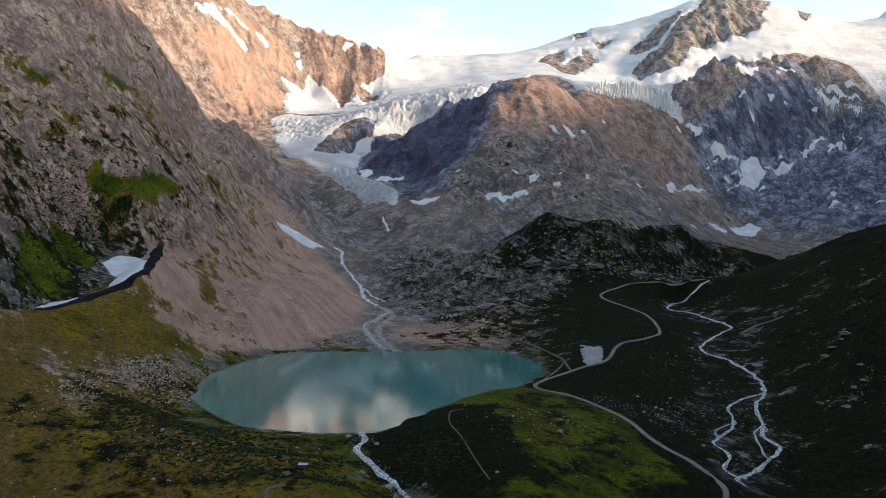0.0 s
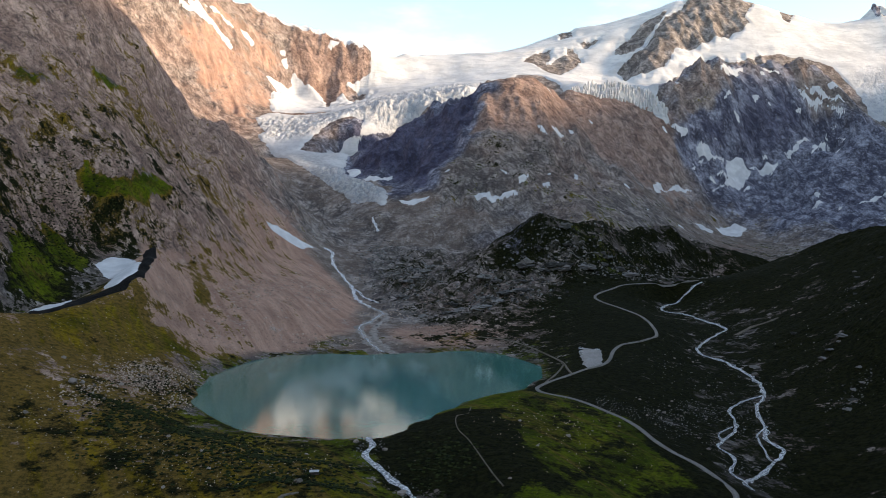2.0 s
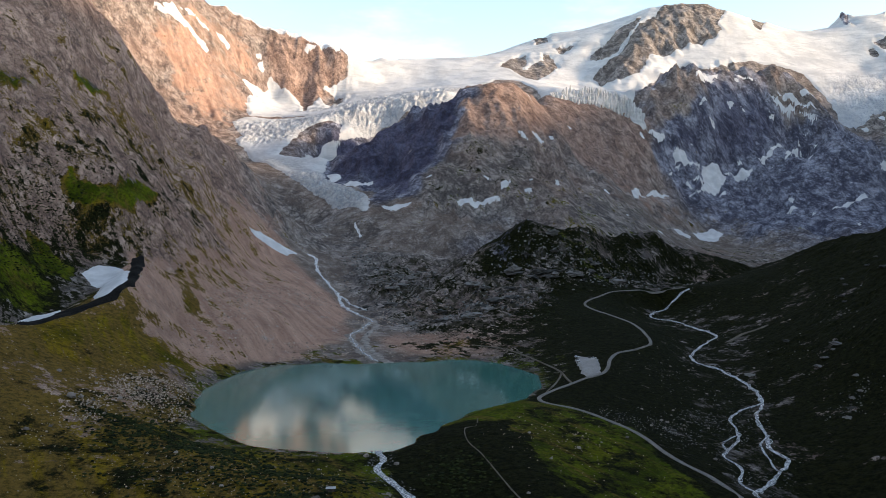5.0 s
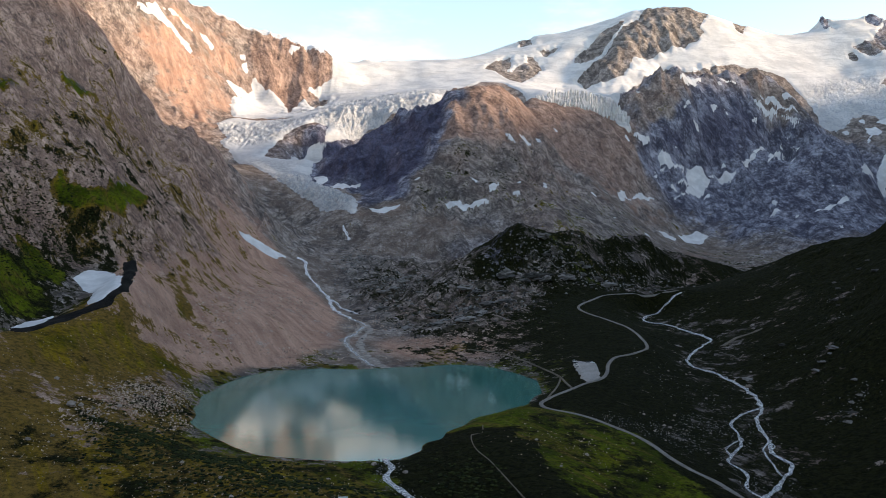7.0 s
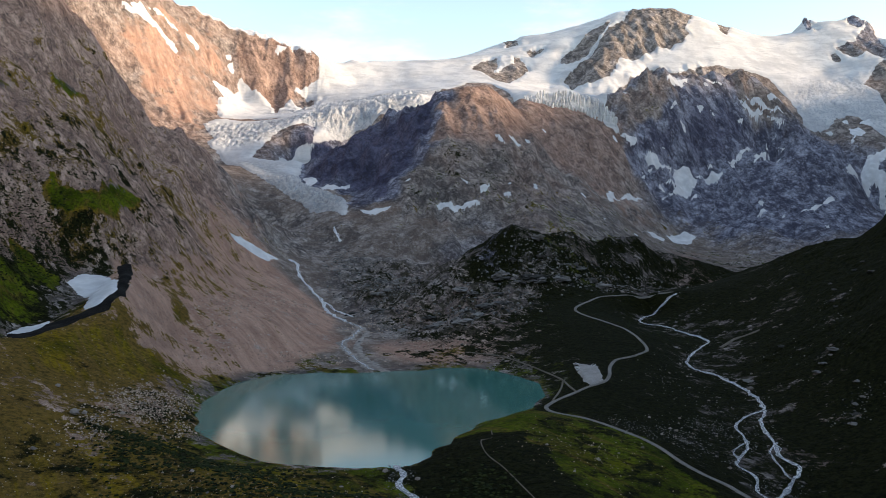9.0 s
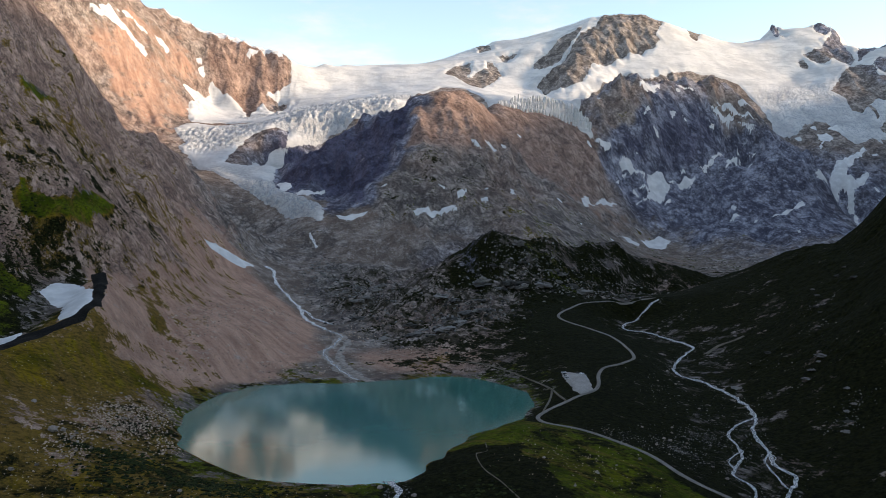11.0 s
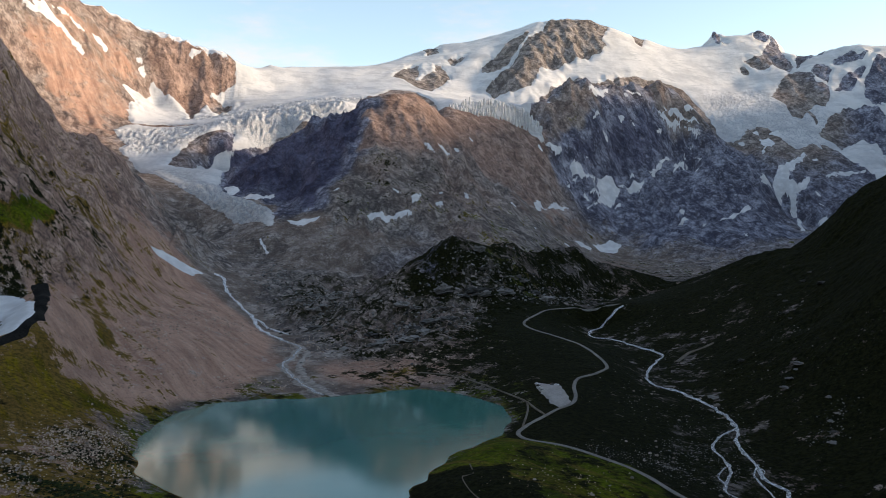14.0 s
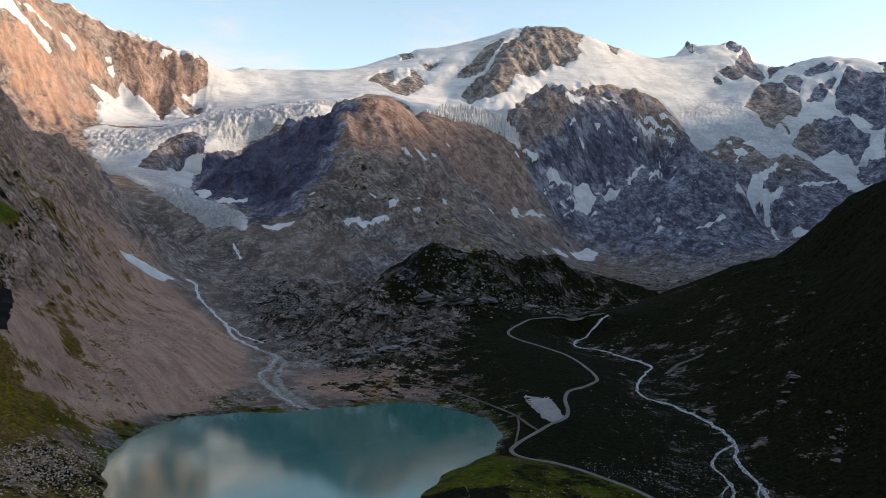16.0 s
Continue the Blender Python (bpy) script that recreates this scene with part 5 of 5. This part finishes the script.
braided("cascade", CASCADE_LINE, ((1.6, 1.5), (1.2, 4.0), (1.0, 6.0), (0.8, 8.0)), "white cascade tumbling down the scree to the lake", "cascade", 1.1, WHITEWATER)
braided("thin_cascade", CASCADE_FORK, ((1.1, 2.0), (0.8, 4.5)), "thin white cascade beside the larger one", "cascade", 1.1, WHITEWATER)
braided("waterfall", FALL, ((2.2, 1.0), (1.8, 2.5), (1.2, 4.0)), "white waterfall under the glacier tongue", "waterfall", 1.0, WHITEWATER)
strip("delta", DELTA, 9.0, 0.35, SILT, "grey silty stream bed spreading into the lake", "stream bed", wander=0.6, seed=19, even=False)
strip("delta_arm", DELTA_ARM, 7.0, 0.3, SILT, "second grey arm of the silty stream bed", "stream bed", wander=0.6, seed=23, even=False)
braided("delta_stream", DELTA, ((0.9, 2.0), (0.7, 4.0), (0.6, 5.0)), "thin silvery streams braiding over the silt", "stream", 0.6)

# ---- the broken front of the main glacier ----
def ice_pillar_mesh(seed):
    """A leaning split block of ice, one metre wide and high."""
    r = random.Random(seed)
    bm = bmesh.new()
    rings = []
    for z, wide in ((-0.4, 1.1), (0.35, 1.0), (0.75, 0.85), (1.0, 0.45)):
        ring = []
        for k in range(6):
            a = k * math.pi / 3 + r.uniform(-0.3, 0.3)
            ring.append(bm.verts.new((0.5 * wide * math.cos(a) * r.uniform(0.75, 1.2) + 0.12 * z, 0.5 * wide * math.sin(a) * r.uniform(0.75, 1.2), z + r.uniform(-0.12, 0.12))))
        rings.append(ring)
    for a, b in zip(rings, rings[1:]):
        for k in range(6):
            bm.faces.new((a[k], a[(k + 1) % 6], b[(k + 1) % 6], b[k]))
    bm.faces.new(rings[-1])
    me = bpy.data.meshes.new("ice_pillar")
    bm.to_mesh(me)
    bm.free()
    me.materials.append(ICE)
    return me


front_line = smooth_line([(392, 2296), (440, 2306), (495, 2316), (555, 2326), (611, 2334), (645, 2326), (662, 2340)], 4.0)
icefall = tagged(new("icefall_front"), "white broken ice front split into leaning pillars", "icefall")
pillars = [ice_pillar_mesh(k) for k in range(7)]
chance = random.Random(33)
for row, (back, tall) in enumerate(((-12, 13), (-2, 17), (10, 18))):
    for x, y in front_line[row % 2 :: 2]:
        x, y = x + chance.uniform(-2.5, 2.5), y + back + chance.uniform(-2.5, 2.5)
        ob = new("ice_pillar", pillars[chance.randrange(7)])
        ob.parent = icefall
        wide = chance.uniform(5, 8)
        ob.location, ob.scale = (x, y, float(surface([x], [y])[0]) - 1), (wide, wide * 1.3, tall * chance.uniform(0.8, 1.1))
        ob.rotation_euler = (chance.uniform(-0.1, 0.2), chance.uniform(-0.15, 0.15), chance.uniform(0, 6.28))

# ---- small snow left in hollows ----
rnd = random.Random(7)
for x0, x1, y0, y1, count in ((60, 600, 1600, 2150, 7), (620, 1350, 2150, 2600, 20), (1400, 2050, 2250, 2650, 12)):
    for _ in range(count):
        cx, cy, turn = rnd.uniform(x0, x1), rnd.uniform(y0, y1), rnd.uniform(-0.6, 0.6)
        rx, ry = rnd.uniform(4, 11), rnd.uniform(3, 7)
        ring = []
        for k in range(7):
            a, r = k * 0.9, rnd.uniform(0.6, 1.2)
            u, v = rx * r * math.cos(a), ry * r * math.sin(a)
            ring.append((cx + u * math.cos(turn) - v * math.sin(turn), cy + u * math.sin(turn) + v * math.cos(turn)))
        drape("snow_patch", ring, SNOW, "small dab of old snow between rocks", "snow patch", "old snow patches")


# ---- stones, boulders, shrubs ----
def stone_material(name, dark, pale, island=False):
    m, nt, bsdf = node_material(name)
    if island:
        vary = nt.nodes.new("ShaderNodeNewGeometry").outputs["Random Per Island"]
    else:
        vary = nt.nodes.new("ShaderNodeObjectInfo").outputs["Random"]
    fine = add_noise(nt, 0.9, 7, 0.7)
    tone = calc(nt, "ADD", calc(nt, "MULTIPLY", vary, 0.55), calc(nt, "MULTIPLY", fine, 0.45))
    nt.links.new(mix(nt, ramp(nt, tone, 0.2, 0.75), dark, pale), bsdf.inputs["Base Color"])
    bsdf.inputs["Roughness"].default_value = 0.9
    bsdf.inputs["Specular IOR Level"].default_value = 0.1
    nt.links.new(bump(nt, fine, 0.3, 0.8), bsdf.inputs["Normal"])
    return m


PALE_STONE = stone_material("sunbleached_stone", (0.24, 0.17, 0.13), (0.62, 0.47, 0.37), True)
# darker stone for the brook banks, the rocky hill and the right hillside
DARK_STONE = stone_material("darker_stone", (0.03, 0.03, 0.03), (0.26, 0.25, 0.235), True)
OUTCROP = stone_material("outcrop_rock", (0.06, 0.058, 0.055), (0.24, 0.225, 0.21))
BOULDER = stone_material("boulder_rock", (0.16, 0.135, 0.115), (0.38, 0.32, 0.28))
LEAF = stone_material("dwarf_shrub_leaves", (0.006, 0.010, 0.004), (0.035, 0.045, 0.012), True)


def lump(detail, seed, jag):
    """Points and triangles of a broken, angular lump about one metre wide."""
    bm = bmesh.new()
    bmesh.ops.create_icosphere(bm, subdivisions=detail, radius=0.5)
    r = random.Random(seed)
    off = Vector((r.random() * 50, r.random() * 50, r.random() * 50))
    for v in bm.verts:
        v.co *= 1 + jag * noise.noise(v.co * 2.3 + off) + 0.5 * jag * r.uniform(-1, 1)
        v.co.z *= 0.75
    bm.verts.ensure_lookup_table()
    co, tri = np.array([v.co for v in bm.verts]), np.array([[v.index for v in f.verts] for f in bm.faces])
    bm.free()
    return co, tri


def scatter(name, places, sizes, shapes, material, label, category, flat=1.0, sink=0.25):
    """Many small bodies on the land, in one mesh."""
    r = np.random.RandomState(len(places))
    places = np.array(places)
    z = surface(places[:, 0], places[:, 1])
    cos, tris, base = [], [], 0
    for (x, y), h, s in zip(places, z, sizes):
        co, tri = shapes[r.randint(len(shapes))]
        a = r.uniform(0, 6.28)
        k = s * r.uniform(0.75, 1.3, 3) * (1, 1, flat)
        u = co * k
        u = np.stack([u[:, 0] * math.cos(a) - u[:, 1] * math.sin(a), u[:, 0] * math.sin(a) + u[:, 1] * math.cos(a), u[:, 2]], 1)
        cos.append(u + (x, y, h + s * flat * (0.5 - sink) * 0.75))
        tris.append(tri + base)
        base += len(co)
    me = bpy.data.meshes.new(name)
    me.from_pydata(np.concatenate(cos).tolist(), [], np.concatenate(tris).tolist())
    me.materials.append(material)
    return tagged(new(name, me), label, category, kind="stuff")


def cloud_of(r, fields):
    """Places drawn round centres (x, y, half sizes, count), thicker in the middle."""
    out = []
    for cx, cy, rx, ry, count in fields:
        out += [(cx + rx * r.gauss(0, 0.5), cy + ry * r.gauss(0, 0.5)) for _ in range(count)]
    return out


def off_lake(places):
    a = np.array(places)
    return [tuple(p) for p, d in zip(places, inside_by([q[:2] for q in SHORE], a[:, 0], a[:, 1])) if d < -2]


def beside(r, points, reach, count):
    line = smooth_line(points, 3.0)
    return [tuple(line[r.randrange(len(line))] + np.array([r.choice((-1, 1)) * r.uniform(reach * 0.35, reach), r.uniform(-2, 2)])) for _ in range(count)]


PEBBLES = [lump(1, k, 0.5) for k in range(8)]
small = random.Random(21)
left_field = off_lake(cloud_of(small, ((-215, 590, 26, 40, 1300), (-228, 515, 16, 34, 260), (-196, 640, 14, 50, 260), (-180, 560, 14, 40, 160))))
scatter("stones", left_field, [small.uniform(0.5, 1.0) ** 2 * 1.6 for _ in left_field], PEBBLES, PALE_STONE, "loose grey and pinkish stones of a block field", "stones")
meadow = off_lake(cloud_of(small, ((-150, 430, 80, 45, 500), (-110, 410, 60, 30, 260), (-235, 460, 30, 60, 200), (-280, 640, 60, 70, 260), (60, 480, 45, 70, 260))))
scatter("stones", meadow, [small.uniform(0.45, 1.0) ** 2 * 0.9 for _ in meadow], PEBBLES, PALE_STONE, "pale stones strewn over the meadow", "stones")
banks = beside(small, BROOK_MAIN, 9, 700) + beside(small, BROOK_SIDE, 7, 300) + beside(small, OUTFLOW, 7, 220) + cloud_of(small, ((146, 543, 20, 34, 420), (178, 575, 18, 22, 300), (111, 556, 18, 26, 200), (190, 660, 40, 80, 200)))
scatter("stones", banks, [small.uniform(0.45, 1.0) ** 2 * 1.1 for _ in banks], PEBBLES, DARK_STONE, "grey stones along the brook", "stones")
slope = off_lake(cloud_of(small, ((-215, 900, 40, 160, 500), (-170, 1080, 50, 160, 500), (-60, 1000, 50, 90, 260), (20, 880, 60, 40, 200), (-120, 830, 60, 25, 200))))
scatter("stones", slope, [small.uniform(0.6, 1.0) ** 3 * 2.4 for _ in slope], PEBBLES, PALE_STONE, "rubble on the scree slope above the lake", "stones")
heights = cloud_of(small, ((60, 1010, 90, 90, 420), (180, 1110, 120, 60, 420), (300, 1160, 90, 60, 200), (-30, 1200, 60, 120, 300), (-20, 1290, 80, 100, 350), (-90, 1380, 50, 110, 250)))
scatter("stones", heights, [small.uniform(1.2, 4.0) for _ in heights], PEBBLES, DARK_STONE, "broken grey blocks between the slabs of the hill", "stones")
dark_side = cloud_of(small, ((272, 560, 14, 14, 60), (292, 575, 14, 12, 50), (300, 700, 50, 60, 40), (398, 786, 16, 14, 40), (362, 738, 14, 12, 30)))
scatter("stones", dark_side, [small.uniform(0.4, 1.5) for _ in dark_side], PEBBLES, DARK_STONE, "scattered stones on the dark hillside", "stones")

BUSHES = [lump(2, 40 + k, 0.7) for k in range(6)]
shrubs = beside(small, [(-225, 513), (-210, 517), (-183, 503), (-147, 466), (-111, 435), (-77, 416), (-55, 423)], 9, 900) + beside(small, [(-107, 386), (-92, 392), (-66, 386), (-46, 390)], 6, 300) + off_lake(cloud_of(small, ((-195, 492, 26, 40, 500), (-125, 425, 60, 24, 700), (-150, 462, 50, 12, 350), (-80, 395, 40, 14, 250), (-195, 590, 30, 40, 200), (-8, 430, 22, 40, 300))))
scatter("dwarf_shrubs", shrubs, [small.uniform(0.7, 2.2) for _ in shrubs], BUSHES, LEAF, "dark low alpine shrubs on the meadow", "shrubs", flat=0.55)
high = cloud_of(small, ((-395, 820, 40, 80, 500), (-390, 900, 40, 60, 500), (-430, 880, 40, 80, 250)))
scatter("dwarf_shrubs", high, [small.uniform(1.0, 2.8) for _ in high], BUSHES, LEAF, "dark shrubs clinging to the rock wall", "shrubs", flat=0.6)
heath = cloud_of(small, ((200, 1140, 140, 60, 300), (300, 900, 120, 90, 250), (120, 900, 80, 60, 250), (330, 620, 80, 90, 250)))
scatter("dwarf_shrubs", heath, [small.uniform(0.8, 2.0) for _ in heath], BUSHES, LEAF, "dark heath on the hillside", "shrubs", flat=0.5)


def boulder(x, y, size, seed, flat=1.0, label="large pale boulder lying in the grass", name="boulder", group="boulders"):
    co, tri = lump(3, seed, 0.45 if name == "boulder" else 0.75)
    me = bpy.data.meshes.new(name)
    r = random.Random(seed)
    k = np.array([size * r.uniform(0.8, 1.25), size * r.uniform(0.8, 1.25), size * flat])
    me.from_pydata((co * k).tolist(), [], tri.tolist())
    me.materials.append(BOULDER if name == "boulder" else OUTCROP)
    ob = new(name, me)
    ob.location, ob.rotation_euler = (x, y, surface_z(x, y) + size * flat * (0.16 if name == "boulder" else 0.0)), (0, 0, r.uniform(0, 6.28))
    return tagged(ob, label, "boulder" if name == "boulder" else "rock outcrop", group)


for n, (x, y, size) in enumerate(((-239.5, 526.8, 6.0), (-75.7, 387.5, 3.6), (-220.6, 558.7, 2.5), (-27.6, 402.3, 3.6), (-38.5, 453.5, 2.4), (155.7, 495.7, 2.2), (252.7, 667.7, 4.2), (-55.5, 466.0, 3.4), (44.3, 440.7, 1.6), (-266.2, 574.8, 3.2), (-235.7, 532.1, 3.4), (-24.2, 392.7, 2.6), (24.6, 393.3, 1.5), (-241.7, 468.4, 2.6))):
    boulder(x, y, size, 100 + n)
for n, (x, y) in enumerate(cloud_of(random.Random(5), ((-218, 600, 42, 38, 18), (-226, 515, 14, 30, 8), (-140, 430, 70, 40, 7), (150, 550, 22, 36, 14), (-190, 660, 8, 40, 6), (60, 480, 40, 50, 4), (230, 700, 40, 90, 10)))):
    if off_lake([(x, y)]):
        boulder(x, y, random.Random(n).uniform(1.2, 2.3), 200 + n, label="grey boulder among smaller stones")
for n, (x, y) in enumerate(cloud_of(random.Random(9), ((60, 990, 70, 70, 16), (150, 1080, 80, 40, 14), (-30, 1190, 50, 80, 12), (250, 1120, 60, 40, 8)))):
    boulder(x, y, random.Random(n + 50).uniform(9, 20), 340 + n, 0.5, "smooth grey slab of glacier-worn rock", "rock_outcrop", "rock outcrops")


for n, (x, y) in enumerate(((422, 836), (412, 811), (386, 765), (392, 781), (305, 648), (315, 654), (321, 660), (283, 569), (267, 546), (291, 573), (300, 594), (459, 838), (446, 830), (438, 790), (312, 727), (260, 687), (296, 640), (276, 556))):
    boulder(x, y, random.Random(n + 80).uniform(4, 8.5), 440 + n, 0.42, "grey rock breaking through the heath of the hillside", "rock_outcrop", "rock outcrops")


# ---- hut, posts, parked cars ----
def part(name, bm, material, parent, label=""):
    me = bpy.data.meshes.new(name)
    bmesh.ops.recalc_face_normals(bm, faces=bm.faces)
    bm.to_mesh(me)
    bm.free()
    me.materials.append(material)
    ob = new(name, me)
    ob.parent = parent
    return tagged(ob, label) if label else ob


def box(sx, sy, sz, x=0, y=0, z=0, edge=0.03):
    bm = bmesh.new()
    bmesh.ops.create_cube(bm, size=1)
    bmesh.ops.scale(bm, vec=(sx, sy, sz), verts=bm.verts)
    bmesh.ops.bevel(bm, geom=bm.edges[:], offset=edge, segments=2, affect="EDGES")
    bmesh.ops.translate(bm, vec=(x, y, z), verts=bm.verts)
    return bm


def disc(radius, width, x, y, z):
    bm = bmesh.new()
    bmesh.ops.create_cone(bm, cap_ends=True, segments=16, radius1=radius, radius2=radius, depth=width)
    bmesh.ops.rotate(bm, matrix=Matrix.Rotation(math.pi / 2, 3, "X"), verts=bm.verts)
    bmesh.ops.translate(bm, vec=(x, y, z), verts=bm.verts)
    return bm


def simple(name, colour, rough, metal=0.0):
    m, nt, bsdf = node_material(name)
    fine = add_noise(nt, 3.0, 4, 0.6)
    nt.links.new(mix(nt, ramp(nt, fine, 0.3, 0.7), tuple(c * 0.82 for c in colour), colour), bsdf.inputs["Base Color"])
    bsdf.inputs["Roughness"].default_value, bsdf.inputs["Metallic"].default_value = rough, metal
    return m


WOOD, ROOF, GLASS, TYRE = simple("weathered_wood", (0.06, 0.045, 0.035), 0.9), simple("white_sheet_roof", (0.55, 0.55, 0.54), 0.6), simple("car_glass", (0.02, 0.025, 0.03), 0.08), simple("tyre_rubber", (0.02, 0.02, 0.02), 0.9)


def make_hut(x, y, turn):
    hut = tagged(new("hut"), "small dark wooden hut with a white sheet roof", "hut")
    part("wall", box(5.2, 2.6, 2.0, 0, 0, 1.0), WOOD, hut, "dark board walls")
    bm = bmesh.new()
    rows = [[bm.verts.new((sx, sy, z)) for sx in (-2.9, 2.9)] for sy, z in ((-1.7, 1.95), (0, 2.75), (1.7, 1.95), (1.7, 2.1), (0, 2.92), (-1.7, 2.1))]
    for a, b in zip(rows, rows[1:] + rows[:1]):
        bm.faces.new((a[0], a[1], b[1], b[0]))
    part("roof", bm, ROOF, hut, "white sheet-metal roof")
    part("door", box(0.9, 0.08, 1.8, 1.2, -1.32, 0.95, 0.01), simple("door_boards", (0.11, 0.08, 0.06), 0.9), hut, "brown plank door")
    part("chimney", box(0.3, 0.3, 0.9, -1.6, 0.4, 2.9), simple("chimney_stone", (0.3, 0.29, 0.28), 0.9), hut, "short grey chimney")
    hut.scale = (0.8, 0.8, 0.8)
    hut.location, hut.rotation_euler = (x, y, surface_z(x, y) - 0.2), (0, 0, turn)
    return hut


make_hut(-69.5, 397.5, 0.05)
for k, (x, y) in enumerate(((-74.6, 397.0), (-73.4, 398.6), (-73.6, 396.4))):
    post = new("wooden_post")
    part("post", box(0.22, 0.22, 1.9 - 0.2 * k, 0, 0, 0.9, 0.02), WOOD, post)
    part("cap", box(0.3, 0.3, 0.08, 0, 0, 1.86 - 0.1 * k, 0.01), ROOF, post, "pale cap")
    post.location = (x, y, surface_z(x, y) - 0.1)
    tagged(post, "weathered wooden post beside the hut", "post", "posts by the hut")


def make_car(paint, label):
    car = tagged(new("car"), label, "car", "cars on the parking place")
    body = box(4.3, 1.75, 0.62, 0, 0, 0.62, 0.14)
    part("body", body, paint, car)
    bm = bmesh.new()
    low, top = [(-1.7, -0.8), (1.15, -0.8), (1.15, 0.8), (-1.7, 0.8)], [(-1.35, -0.66), (0.45, -0.66), (0.45, 0.66), (-1.35, 0.66)]
    a, b = [bm.verts.new((x, y, 0.9)) for x, y in low], [bm.verts.new((x, y, 1.42)) for x, y in top]
    for i in range(4):
        bm.faces.new((a[i], a[(i + 1) % 4], b[(i + 1) % 4], b[i]))
    bm.faces.new(b)
    part("windows", bm, GLASS, car, "dark glass")
    part("roof", box(1.85, 1.36, 0.07, -0.45, 0, 1.44, 0.03), paint, car)
    for sx in (-1.35, 1.35):
        for sy in (-0.82, 0.82):
            wheel = part("wheel", disc(0.32, 0.2, sx, sy, 0.32), TYRE, car, "black tyre")
            part("rim", disc(0.19, 0.22, sx, sy, 0.32), simple("steel_rim", (0.5, 0.5, 0.5), 0.35, 0.9), wheel, "silver rim")
    for sy in (-0.6, 0.6):
        part("headlight", box(0.06, 0.3, 0.14, 2.14, sy, 0.7, 0.02), simple("lamp_glass", (0.7, 0.7, 0.72), 0.1), car, "clear headlight")
    return car


WHITE, BLACK = simple("white_car_paint", (0.82, 0.82, 0.82), 0.25), simple("black_car_paint", (0.015, 0.015, 0.017), 0.2)
white_car, black_car = make_car(WHITE, "white car on the pale parking place"), make_car(BLACK, "black car on the pale parking place")
spots = ((121.5, 731, 0.4), (120.5, 724, 0.4), (119.6, 717, 0.4), (118.6, 709, 0.4), (130.5, 718, 1.2), (132.8, 714, 1.2))
for n, (x, y, turn) in enumerate(spots):
    kind = black_car if n in (1, 4) else white_car
    m = pose(x, y, surface_z(x, y) + 0.75, 0, 0, turn)
    if n == 0 or n == 1:
        kind.matrix_basis = m
    else:
        copy_thing(kind, m)
